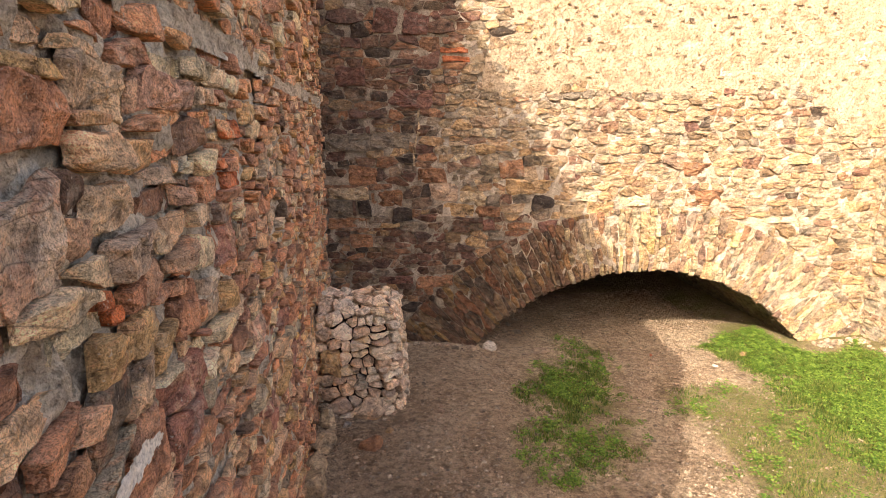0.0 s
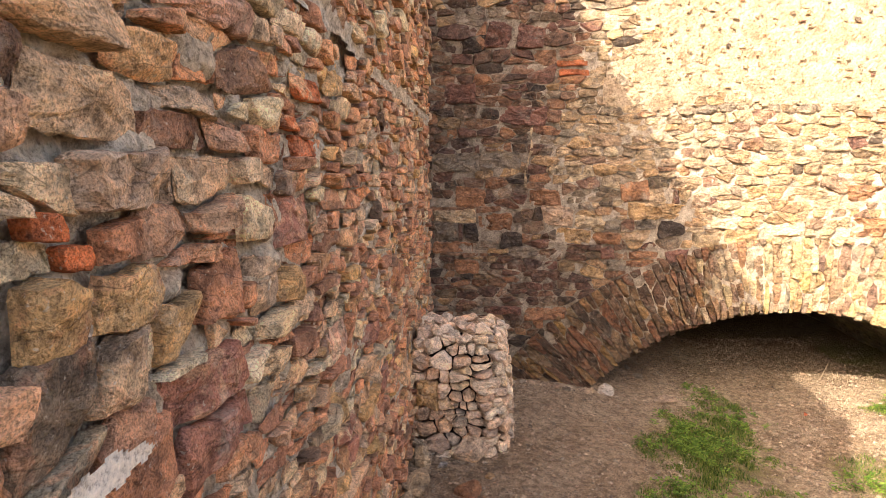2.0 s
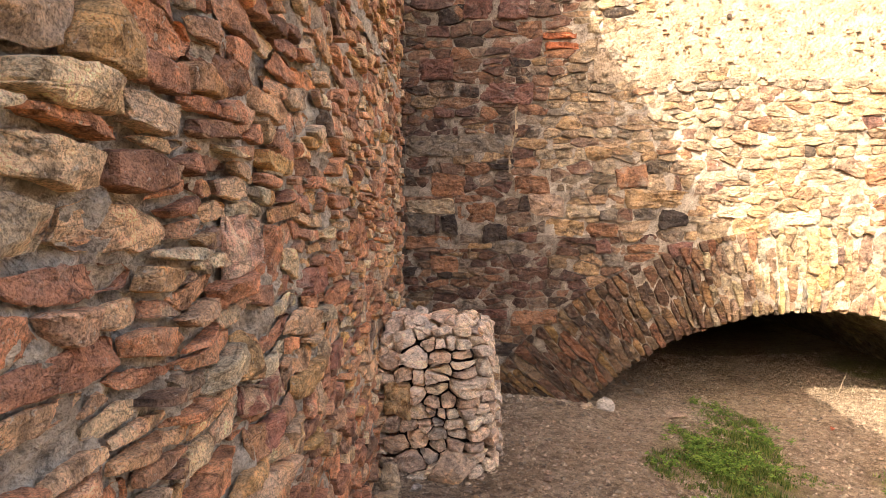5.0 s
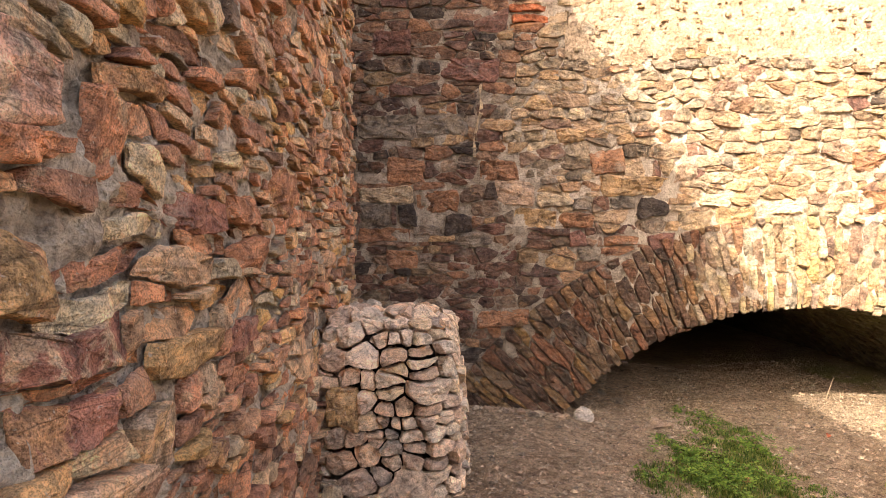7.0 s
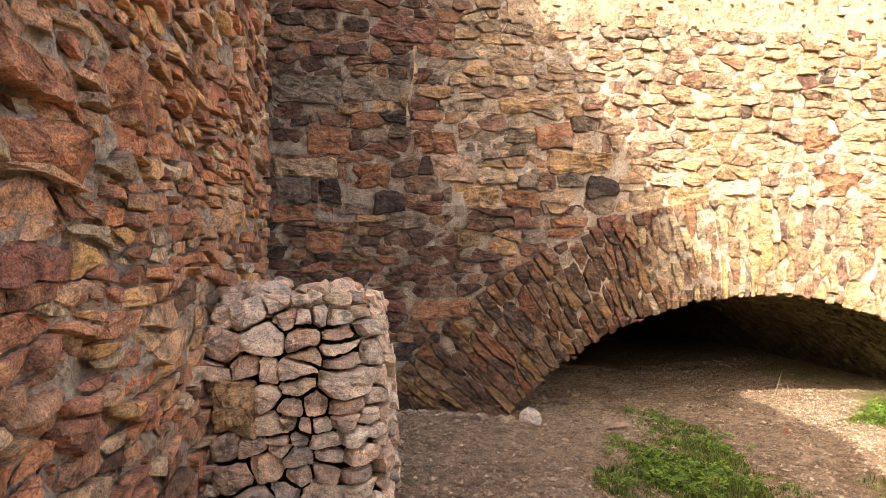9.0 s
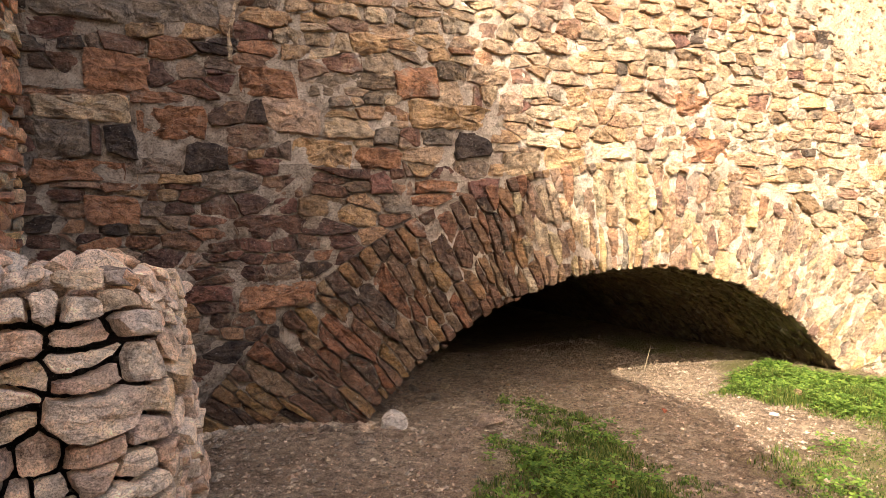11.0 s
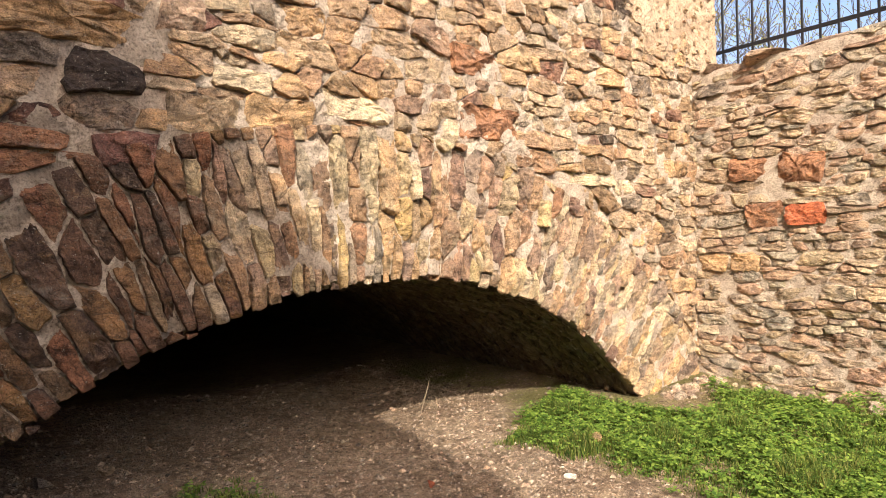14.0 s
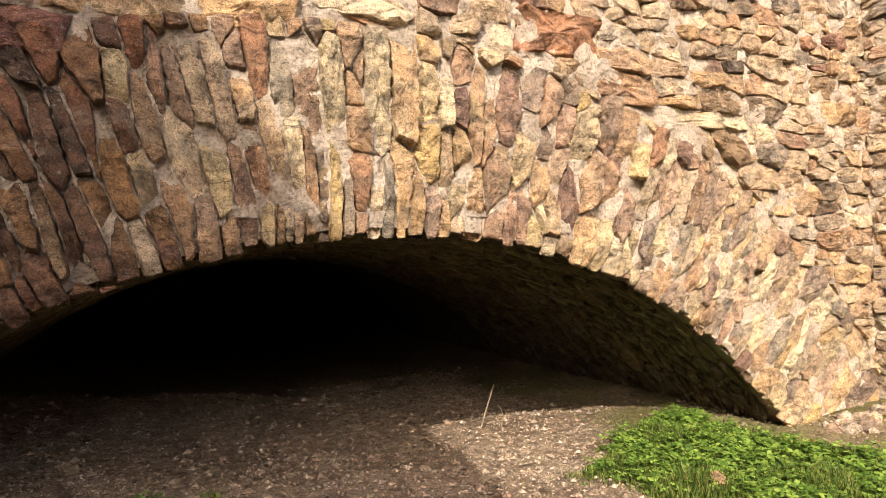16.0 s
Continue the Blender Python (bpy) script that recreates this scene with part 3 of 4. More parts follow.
# arch stones
ring_long = (IN_R + 0.35) * math.radians(120)
dx, dz = IN_C[0] - OUT_C[0], IN_C[1] - OUT_C[1]
for poly in rubble(0.0, 1.1, 0.0, ring_long, rng, (0.065, 0.15), (2.6, 6.5), (0.002, 0.008), band=(1.6, 1.7)):
    inner = min(p[0] for p in poly) < 0.03
    drop = rng.uniform(0.0, 0.05)
    flat = []
    for q, p in worn(poly, rng, True):
        if inner and q < 0.06:
            q -= drop
        q /= 1.1
        t = math.radians(150) - p / (IN_R + 0.35)
        bb = dx * math.cos(t) + dz * math.sin(t)
        rout = -bb + math.sqrt(max(bb * bb - dx * dx - dz * dz + OUT_R ** 2, 0.01))
        r = IN_R + (rout - IN_R) * q
        t += 0.02 * math.sin(9 * t) + 0.008 * n3(p * 3, q * 2, 15.0)
        flat.append((IN_C[0] + r * math.cos(t), IN_C[1] + r * math.sin(t)))
    if max(p[1] for p in flat) > -0.3:
        mid = sum(p[0] for p in flat) / len(flat)
        v, f = stone_data(flat, north_at, rng.uniform(0.012, 0.05) + (0.012 if mid < 2.3 else 0.0), 0.17 if inner else 0.1, rng, True)
        part("voussoir", (v, f), arch_shade_dark if mid + rng.uniform(-0.3, 0.3) < 2.2 else arch_stone, wall_north)

# set stones that stand out in the wall: x0, x1, z0, z1, tone
NORTH_LOW = [
    (1.18, 1.98, 2.04, 2.23, "ochre"),
    (0.11, 0.47, 1.95, 2.2, "pink"),
    (0.26, 0.72, 1.72, 1.93, "ochre"),
    (0.49, 0.98, 1.94, 2.09, "tan"),
    (-1.04, -0.63, 2.2, 2.44, "rust"),
    (-1.28, -0.73, 2.0, 2.15, "tan"),
    (-0.7, -0.27, 1.91, 2.12, "rust"),
    (-0.1, 0.3, 2.23, 2.41, "rust"),
    (1.06, 1.4, 2.28, 2.54, "rust"),
    (-1.29, -0.78, 2.68, 2.88, "grey"),
    (-0.7, -0.18, 2.68, 2.9, "grey"),
    (-0.93, -0.71, 1.77, 1.99, "dark"),
    (-1.28, -0.97, 1.75, 1.98, "grey"),
    (-0.45, -0.17, 1.67, 1.88, "dark"),
    (-1.04, -0.69, 1.33, 1.52, "rust"),
    (-0.14, 0.4, 0.72, 0.89, "rust"),
    (-0.65, -0.15, 0.78, 0.9, "purple"),
    (1.56, 1.86, 1.82, 2.03, "dark"),
    (-1.32, -0.78, 1.6, 1.74, "rust"),
    (-0.73, -0.34, 1.59, 1.66, "ochre"),
]
NORTH_HIGH = [
    (0.88, 1.09, 1.9, 2.04, "grey"),
    (0.72, 1.09, 1.72, 1.88, "rust"),
    (1.27, 1.55, 1.9, 2.05, "grey"),
    (1.97, 2.34, 1.69, 1.87, "tan"),
    (2.35, 2.74, 1.72, 1.91, "ochre"),
    (3.81, 4.38, 1.84, 2.07, "rust"),
    (2.78, 3.29, 1.84, 2.0, "cream"),
    (3.76, 4.19, 2.24, 2.47, "rust"),
    (1.92, 2.15, 2.18, 2.38, "pink"),
    (2.19, 2.49, 1.92, 2.06, "cream"),
    (1.64, 1.92, 1.5, 1.66, "purple"),
    (0.85, 1.01, 1.54, 1.69, "purple"),
    (1.22, 1.56, 1.54, 1.64, "rust"),
    (0.93, 1.17, 1.38, 1.52, "grey"),
    (4.83, 5.57, 1.55, 1.66, "cream"),
    (0.24, 0.6, 3.93, 4.01, "brick"),
    (0.28, 0.63, 3.82, 3.9, "brick"),
    (-0.62, -0.3, 4.15, 4.48, "purple"),
    (-0.26, 0.08, 4.15, 4.44, "purple"),
    (-0.46, 0.14, 3.22, 3.45, "purple"),
    (-1.15, -0.78, 3.49, 3.73, "purple"),
    (-1.31, -0.6, 2.65, 2.87, "grey"),
]


def plastered(u, v):
    n = 0.22 * n3(u * 1.7, v * 1.7, 41) + 0.16 * n3(u * 5, v * 5, 42) + 0.08 * n3(u * 13, v * 13, 43)
    low = float(np.interp(u, (0.8, 1.2, 2.5, 4.1, 4.8, 5.3, 5.75, 6.2, 6.9, 7.4), (3.55, 3.4, 3.4, 3.35, 3.4, 3.5, 3.2, 2.9, 2.75, 2.75)))
    left = float(np.interp(v, (3.3, 3.9, 4.2, 4.8, 7.4), (0.85, 0.95, 1.3, 1.1, 0.4)))
    return min(v - low, u - left) + n


def lay_set(stones, wall, at, rng, depth, waves, tones):
    for x0, x1, z0, z1, tone in stones:
        pts = bent(outline((x0, x1, z0, z1), rng, 0.003, True), *waves)
        v, f = stone_data(pts, at, rng.uniform(0.025, 0.05), depth, rng, True)
        part("brick" if tone == "brick" else "stone", (v, f), tones[tone], wall)


NORTH_SET = settled(NORTH_LOW + NORTH_HIGH, 0.03, 1)
taken = [r[:4] for r in NORTH_SET]
stones = []
for poly in rubble(-1.55, RIGHT_END - 0.02, -0.5, 6.2, rng, (0.075, 0.2), (1.3, 3.3), (0.001, 0.007), taken):
    pts = bent(worn(poly, rng, poly[0][1] < 3.6), 0.03, 1)
    cu, cv = sum(p[0] for p in pts) / len(pts), sum(p[1] for p in pts) / len(pts)
    if in_span(cu, cv, 0.15) or (in_ring(cu, cv) and cv > -0.1):
        continue
    full = area_of(pts)
    moved = []
    for u, v in pts:
        d = math.hypot(u - OUT_C[0], v - OUT_C[1])
        if d < OUT_R + 0.004:
            k = (OUT_R + 0.004) / d
            u, v = OUT_C[0] + (u - OUT_C[0]) * k, OUT_C[1] + (v - OUT_C[1]) * k
        moved.append((min(u, RIGHT_END - 0.02), v))
    pts = moved
    if area_of(pts) < 0.3 * full:
        continue
    p = plastered(cu, cv)
    if p > 0.12:
        if rng.random() > 0.16 or full > 0.012:
            continue
        k = rng.uniform(0.4, 0.9)
        pts = [(cu + (u - cu) * k, cv + (v - cv) * k) for u, v in pts]
    stones.append(pts)
for _ in range(900):
    u, v = rng.uniform(0.9, RIGHT_END - 0.1), rng.uniform(2.8, 5.4)
    if plastered(u, v) > 0.1:
        w, h = 0.02 + 0.07 * rng.random() ** 2.5, 0.015 + 0.045 * rng.random() ** 2.5
        stones.append(outline((u - w / 2, u + w / 2, v - h / 2, v + h / 2), rng, 0.0, False))
lay_set(NORTH_SET, wall_north, north_at, rng, 0.09, (0.03, 1), single)
# The second, darker sort goes to the left part and carries some shade.
lay(stones, wall_north, north_at, lambda u, v: math.hypot((u - 2.6) * 0.7, v - 1.7), ((north_stone, north_mass), (shade_dark_stone, shade_dark_mass)), "stone", 300, rng,
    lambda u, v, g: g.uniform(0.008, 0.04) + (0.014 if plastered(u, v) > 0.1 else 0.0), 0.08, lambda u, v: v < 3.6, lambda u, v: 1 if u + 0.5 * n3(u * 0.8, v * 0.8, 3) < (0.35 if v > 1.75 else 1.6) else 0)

def streak_at(u, v, w):
    return (-0.10 + 0.09 * (v - 2.8) + 0.02 * math.sin(v * 9) + u * (0.4 + 0.5 * n3(v * 7, 1, 2)), NORTH_Y - w, v)


# Thin tan strip set slightly proud of the wall's face.
smooth(part("lime_streak", sheet(0.0, 0.075, 2.45, 3.2, 0.012, streak_at, 0.012, 5.0, None, 0.03), single["tan"], wall_north, "narrow pale tan streak down the wall"))
bm = bmesh.new()
v, f = sheet(0.2, RIGHT_END - 0.005, 2.6, 6.4, 0.028, north_at, 0.017, 12.0, lambda u, v: plastered(u, v) > 0.0, 0.02)
made = [bm.verts.new(p) for p in v]
for t in f:
    bm.faces.new([made[i] for i in t])
bmesh.ops.delete(bm, geom=[q for q in bm.verts if not q.link_faces], context="VERTS")
rim = bmesh.ops.extrude_edge_only(bm, edges=[e for e in bm.edges if e.is_boundary])["geom"]
for q in rim:
    if isinstance(q, bmesh.types.BMVert):
        q.co.y += 0.05
(part("plaster", bm, plaster, wall_north, "weathered cream lime plaster with flecks broken out"))

# ---- the wall along the walk ----
def left_x(y):
    return -1.115 - 0.036 * y


def left_at(u, v, w):
    bulge = 0.025 * n3(u * 0.8, v * 0.8, 51)
    return (left_x(u) + w + bulge, u, v)


wall_left = structure("wall_left", "high rough rubble wall of red and brown stones")
LEFT_OUT = [(-0.85, -0.8), (-0.85, 3.6), (-0.6, 4.75), (-0.2, 5.86), (1.4, 6.15), (2.6, 6.3), (4.5, 6.95), (7.3, 7.5), (7.3, -0.8)]
bm = slab(LEFT_OUT, "x", 0.0, -0.9)
for q in bm.verts:
    q.co.x += left_x(q.co.y) - 0.07
part("core", bm, mortar_left, wall_left)


def left_stands(u, v):
    return v < float(np.interp(u, (-0.85, -0.6, -0.2, 1.4, 2.6, 4.5, 7.3), (3.6, 4.75, 5.86, 6.15, 6.3, 6.95, 7.5)))


for name, a, b, c, d, step in (("face", -0.84, 3.4, 0.6, 3.9, 0.016), ("face", 3.4, 7.25, -0.3, 3.9, 0.026), ("face", -0.84, 7.25, 3.9, 6.6, 0.03), ("face", -0.84, 3.4, -0.3, 0.6, 0.03)):
    smooth(part(name, sheet(a, b, c, d, step, left_at, 0.042, 8.0, left_stands, -0.016), mortar_left, wall_left))
rng = random.Random(23)
LEFT_HIGH = [
    (0.48, 0.79, 2.67, 2.79, "tan"),
    (0.6, 0.93, 2.54, 2.65, "grey"),
    (0.61, 0.81, 2.32, 2.43, "ochre"),
    (0.46, 0.59, 2.33, 2.44, "ochre"),
    (0.6, 0.76, 2.19, 2.31, "tan"),
    (0.44, 0.585, 2.16, 2.32, "dark"),
    (0.46, 0.54, 2.5, 2.55, "brick"),
    (0.53, 0.62, 2.445, 2.49, "brick"),
    (0.635, 0.75, 2.45, 2.52, "rust"),
    (0.97, 1.2, 2.24, 2.39, "rust"),
    (0.82, 0.95, 2.2, 2.33, "ochre"),
    (1.3, 1.62, 2.63, 2.73, "rust"),
    (0.85, 1.13, 2.73, 2.81, "grey"),
    (0.23, 0.47, 2.86, 3.01, "rust"),
    (0.17, 0.39, 2.59, 2.8, "grey"),
    (0.5, 0.84, 2.93, 3.05, "tan"),
    (0.88, 1.38, 2.96, 3.07, "pink"),
    (1.71, 2.03, 2.87, 2.95, "brick"),
    (1.66, 1.97, 2.66, 2.74, "brick"),
    (1.56, 1.69, 2.75, 2.8, "brick"),
]
LEFT_LOW = [
    (0.79, 1.19, 2.03, 2.16, "purple"),
    (0.89, 1.28, 1.88, 2.01, "purple"),
    (0.5, 0.86, 1.95, 2.08, "rust"),
    (1.24, 1.46, 2.43, 2.53, "cream"),
    (1.5, 1.83, 2.37, 2.53, "purple"),
    (1.25, 1.55, 2.29, 2.36, "grey"),
    (2.43, 2.66, 1.73, 1.9, "rust"),
    (2.16, 2.32, 1.43, 1.6, "ochre"),
    (2.14, 2.41, 1.77, 1.93, "pink"),
    (2.21, 2.62, 1.3, 1.4, "purple"),
    (2.74, 3.15, 1.2, 1.31, "ochre"),
    (2.25, 2.56, 1.16, 1.27, "purple"),
    (2.62, 2.88, 0.98, 1.18, "tan"),
    (3.29, 3.8, 1.47, 1.61, "rust"),
    (3.83, 4.3, 1.73, 1.93, "rust"),
    (2.83, 3.24, 1.6, 1.71, "purple"),
    (3.31, 3.74, 1.65, 1.76, "rust"),
    (3.31, 3.71, 1.2, 1.29, "purple"),
]
LEFT_SET = settled(LEFT_HIGH + LEFT_LOW, 0.06, 61)
taken = [r[:4] for r in LEFT_SET]
stones = []
for v0, v1, rise, stretch in ((-0.3, 2.1, (0.045, 0.13), (2.0, 4.8)), (2.1, 3.22, (0.045, 0.15), (1.7, 4.4)), (3.3, 6.0, (0.05, 0.15), (1.8, 4.4))):
    for poly in rubble(-0.8, 7.2, v0, v1, rng, rise, stretch, (0.002, 0.015), taken):
        if left_stands(poly[0][0], poly[0][1] + 0.1) and rng.random() > 0.03:
            stones.append(bent(worn(poly, rng, poly[0][0] < 4.2), 0.06, 61))
lay_set(LEFT_SET, wall_left, left_at, rng, 0.1, (0.06, 61), left_single)
lay(stones, wall_left, left_at, lambda u, v: math.hypot(u - 2.2, (v - 1.9) * 0.9), ((left_stone, left_mass),), "stone", 300, rng,
    lambda u, v, g: g.choice((0.008, 0.02, 0.035, 0.055)) * g.uniform(0.8, 1.25), 0.12, lambda u, v: u < 4.2)
patch = lambda u, v: ((u - 0.53) / 0.15) ** 2 + ((v - 2.1) / 0.032) ** 2 < 1 + 0.9 * n3(u * 18, v * 18, 6)
smooth(part("lime_patch", sheet(0.3, 0.75, 2.0, 2.22, 0.007, left_at, 0.006, 33.0, patch, 0.062), lime, wall_left, "smooth pale lime mortar smeared over the stones"))
ledge = sheet(0.7, 6.9, 3.2, 3.32, 0.025, left_at, 0.035, 17.0, None, 0.02)
smooth(part("ledge", ledge, mortar_left, wall_left, "worn mortar ledge running along the wall"))

# ---- the lower wall closing the right side ----
def right_at(u, v, w):
    """u runs towards the camera."""
    return (6.87 - w, NORTH_Y - u, v)


wall_right = structure("wall_right", "lower wall of coursed red and tan rubble")
top_line = lambda u: 2.78 + 0.03 * n3(u * 2.0, 1.0, 3.0)
# The core runs on out of view to -5.2, to block low sky light.
bm = slab([(NORTH_Y + 0.0, -0.8), (NORTH_Y + 0.0, 2.74), (-5.2, 2.74), (-5.2, -0.8)], "x", 6.93, 8.1)
for q in bm.verts:
    if q.co.z > 0 and q.co.x > 7.5:
        q.co.z = 3.0
part("core", bm, mortar, wall_right)
smooth(part("face", sheet(0.0, 6.2, -0.5, 2.74, 0.045, right_at, 0.013, 14.0), mortar, wall_right))
rng = random.Random(37)
RIGHT_SET = [
    (0.72, 1.42, 1.43, 1.52, "cream"),
    (0.37, 0.8, 1.62, 1.83, "rust"),
    (0.82, 1.18, 1.56, 1.81, "rust"),
    (0.87, 1.18, 1.17, 1.39, "brick"),
    (0.53, 0.84, 1.17, 1.43, "rust"),
    (0.71, 1.08, 2.5, 2.69, "pink"),
    (0.03, 0.34, 0.79, 0.96, "ochre"),
    (0.36, 0.63, 0.79, 0.96, "ochre"),
    (0.02, 0.38, 2.49, 2.61, "grey"),
]
RIGHT_SET = settled(RIGHT_SET, 0.035, 71)
taken = [r[:4] for r in RIGHT_SET]
stones = []
for poly in rubble(0.02, 5.6, -0.4, 2.66, rng, (0.05, 0.16), (1.6, 4.4), (0.002, 0.009), taken):
    stones.append([(max(p[0], 0.01), p[1]) for p in bent(worn(poly, rng, True), 0.035, 71)])
lay_set(RIGHT_SET, wall_right, right_at, rng, 0.09, (0.035, 71), single)
lay(stones, wall_right, right_at, lambda u, v: math.hypot(u - 0.8, v - 1.2), ((right_stone, right_mass),), "stone", 260, rng,
    lambda u, v, g: g.uniform(0.008, 0.035), 0.08, lambda u, v: u < 2.5)


def boulder(size, rng):
    """A broken stone lying about: a squashed ball with planes struck off and a rough skin."""
    sx, sy, sz = size
    cuts = [(Vector((rng.uniform(-1, 1), rng.uniform(-1, 1), rng.uniform(-1, 1))).normalized(), rng.uniform(0.4, 0.64)) for _ in range(10)]
    s = rng.uniform(0, 90)
    bm = bmesh.new()
    bmesh.ops.create_icosphere(bm, subdivisions=3, radius=1.0)
    for q in bm.verts:
        p = q.co.normalized()
        for n, d in cuts:
            k = p.dot(n) - d
            if k > 0:
                p -= n * k
        p *= 1 + 0.05 * n3(p.x * 2 + s, p.y * 2, p.z * 2) + 0.03 * n3(p.x * 6 + s, p.y * 6, p.z * 6)
        q.co = Vector((p.x * sx / 2 * 1.42, p.y * sy / 2 * 1.42, p.z * sz / 2 * 1.42))
    return bm


# coping stones on the lower wall
u = 0.05
while u < 5.5:
    w = rng.uniform(0.25, 0.55)
    ob = part("coping_stone", boulder((0.42, w, 0.16), rng), right_stone, wall_right)
    ob.location = (7.02 + rng.uniform(-0.03, 0.03), NORTH_Y - u - w / 2, 2.74 + rng.uniform(-0.015, 0.03))
    u += w * 0.96

# ---- iron fence on the lower wall ----
iron, tree_, bsdf_, add_, link_ = material("black_iron", 0.45)
bsdf_.inputs["Base Color"].default_value = (0.018, 0.018, 0.02, 1)
bsdf_.inputs["Metallic"].default_value = 0.4


def bar(a, b, wide, deep):
    a, b = Vector(a), Vector(b)
    way = (b - a)
    side = way.cross(Vector((1, 0, 0)) if abs(way.normalized().x) < 0.9 else Vector((0, 0, 1))).normalized()
    other = way.cross(side).normalized()
    bm = bmesh.new()
    bmesh.ops.create_cube(bm, size=1.0)
    for q in bm.verts:
        q.co = a + way * (q.co.z + 0.5) + side * q.co.x * wide + other * q.co.y * deep
    bmesh.ops.bevel(bm, geom=bm.edges[:], offset=min(wide, deep) * 0.14, segments=1, affect="EDGES")
    bmesh.ops.recalc_face_normals(bm, faces=bm.faces)
    return bm


fence = tagged(new("iron_fence"), "black iron railing of plain upright bars on the wall", "fence")
fence.location = (7.55, 7.3, 2.95)


part("rail", bar((0, 0.04, 0.17), (0, -6.2, 0.05), 0.04, 0.02), iron, fence)
part("rail", bar((0, 0.04, 1.12), (0, -6.2, 1.0), 0.05, 0.025), iron, fence)
for i in range(40):
    y = -0.10 - i * 0.155
    part("bar", bar((0, y, -0.12), (0, y, 1.2 + 0.02 * y), 0.021, 0.021), iron, fence)

# Unseen wall added behind the start, only to hold back low sky light.
south_light_block = structure("south_light_block", "plain unseen wall added behind to block low sky light")
part("core", slab([(-1.0, -0.8), (8.1, -0.8), (8.1, 4.0), (-1.0, 4.0)], "y", -5.8, -5.2), mortar, south_light_block)

# ---- stacked stones in the corner ----
pile = tagged(new("stone_pile"), "stack of loose pale pinkish stones piled in the corner", "stone pile")
pile.location = (-0.84, 5.55, ground_z(-0.84, 5.55))
rng = random.Random(5)
shapes = []
for i in range(26):
    bm = boulder((1, 1, 1), rng)
    me = bpy.data.meshes.new("stone")
    bm.to_mesh(me)
    bm.free()
    me.materials.append(pile_stone)
    me.polygons.foreach_set("use_smooth", [False] * len(me.polygons))
    shapes.append(me)


def pile_stone_at(x, y, z, size, turn, tip=0.0):
    ob = new("stone", rng.choice(shapes))
    ob.parent = pile
    ob.matrix_basis = Matrix.Translation((x, y, z)) @ Euler((tip, rng.uniform(-0.25, 0.25), turn)).to_matrix().to_4x4() @ Matrix.Diagonal((*size, 1))


PILE_HX, PILE_HY, PILE_H = 0.53, 0.62, 1.12


def pile_edge(s, shrink):
    """A point round the stack's rounded-square plan, and the way it faces."""
    c, q = math.cos(s), math.sin(s)
    k = 1.0 / (abs(c) ** 5 + abs(q) ** 5) ** 0.2
    return c * k * (PILE_HX - shrink), q * k * (PILE_HY - shrink), math.atan2(q / PILE_HY, c / PILE_HX)


PILE_ROUND = 4.2


def pile_at(u, v, w):
    """u: round the stack, v: up its side, w: outwards."""
    fit = 1.0 - 0.08 * (v / PILE_H) - 0.5 * max(0.0, v / PILE_H - 0.82)
    x, y, face = pile_edge(u / PILE_ROUND * 2 * math.pi, 0.06 - w)
    return (x * fit, y * fit, v + 0.05 * n3(x * 4, y * 4, 12.0))


OCHRE_AT = (2.62, 2.92, 0.5, 0.76)
for poly in rubble(0.0, PILE_ROUND, -0.05, PILE_H + 0.05, rng, (0.075, 0.17), (1.1, 2.7), (0.005, 0.014), (OCHRE_AT,)):
    pts = bent(worn(poly, rng, True), 0.05, 7)
    v, f = stone_data(pts, pile_at, rng.uniform(0.02, 0.1), 0.12, rng, True)
    part("stone", (v, f), pile_stone, pile)
v, f = stone_data(outline(OCHRE_AT, rng, 0.006, True), pile_at, 0.075, 0.12, rng, True)
part("stone", (v, f), left_single["ochre"], pile, "large ochre stone in the stack's side")
laid = []
while len(laid) < 75:
    x, y = rng.uniform(-0.42, 0.4), rng.uniform(-0.48, 0.5)
    low = len(laid) < 45
    near = min([math.hypot(x - a, y - b) for a, b, c in laid if c == low] or [1.0])
    laid.append((x, y, low))
    if near > 0.07:
        pile_stone_at(x, y, PILE_H - (0.03 if low else -0.05) + rng.uniform(-0.02, 0.03) - 0.3 * max(0, math.hypot(x, y) - 0.3), (rng.uniform(0.12, 0.24), rng.uniform(0.1, 0.17), rng.uniform(0.08, 0.13)), rng.uniform(0, 3), rng.uniform(-0.3, 0.3))
# Plain block in the stack; its dark colour supplies the gaps' shade.
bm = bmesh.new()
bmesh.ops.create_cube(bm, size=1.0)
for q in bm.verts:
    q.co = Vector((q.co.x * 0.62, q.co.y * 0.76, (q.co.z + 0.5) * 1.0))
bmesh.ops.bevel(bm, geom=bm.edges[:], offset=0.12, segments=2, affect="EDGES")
part("rubble_fill", bm, single["dark"], pile, "dark block inside the stack, standing in for shade in the gaps")
base = part("stone", boulder((0.36, 0.26, 0.25), rng), left_single["grey"], pile, "large grey stone at the foot of the stack")
base.location = (0.14, -0.60, 0.09)

# ---- loose stones on the ground ----
rubble_mat = stone_material("fallen_rubble", [TAN, (0.5, 0.42, 0.33), PINK, GREY, (0.55, 0.46, 0.36)], True)
white_stone = stone_material("white_stone", [(0.42, 0.37, 0.32), (0.48, 0.43, 0.38)], lichen=(0.5, 0.42, 0.35), bump=0.4)


def loose(name, x, y, size, mat, label, turn=0.0, sink=0.25):
    bm = boulder(size, rng)
    ob = part(name, bm, mat, None)
    ob.location = (x, y, ground_z(x, y) + size[2] * (0.5 - sink))
    ob.rotation_euler = (0, 0, turn)
    return tagged(ob, label, "stone")


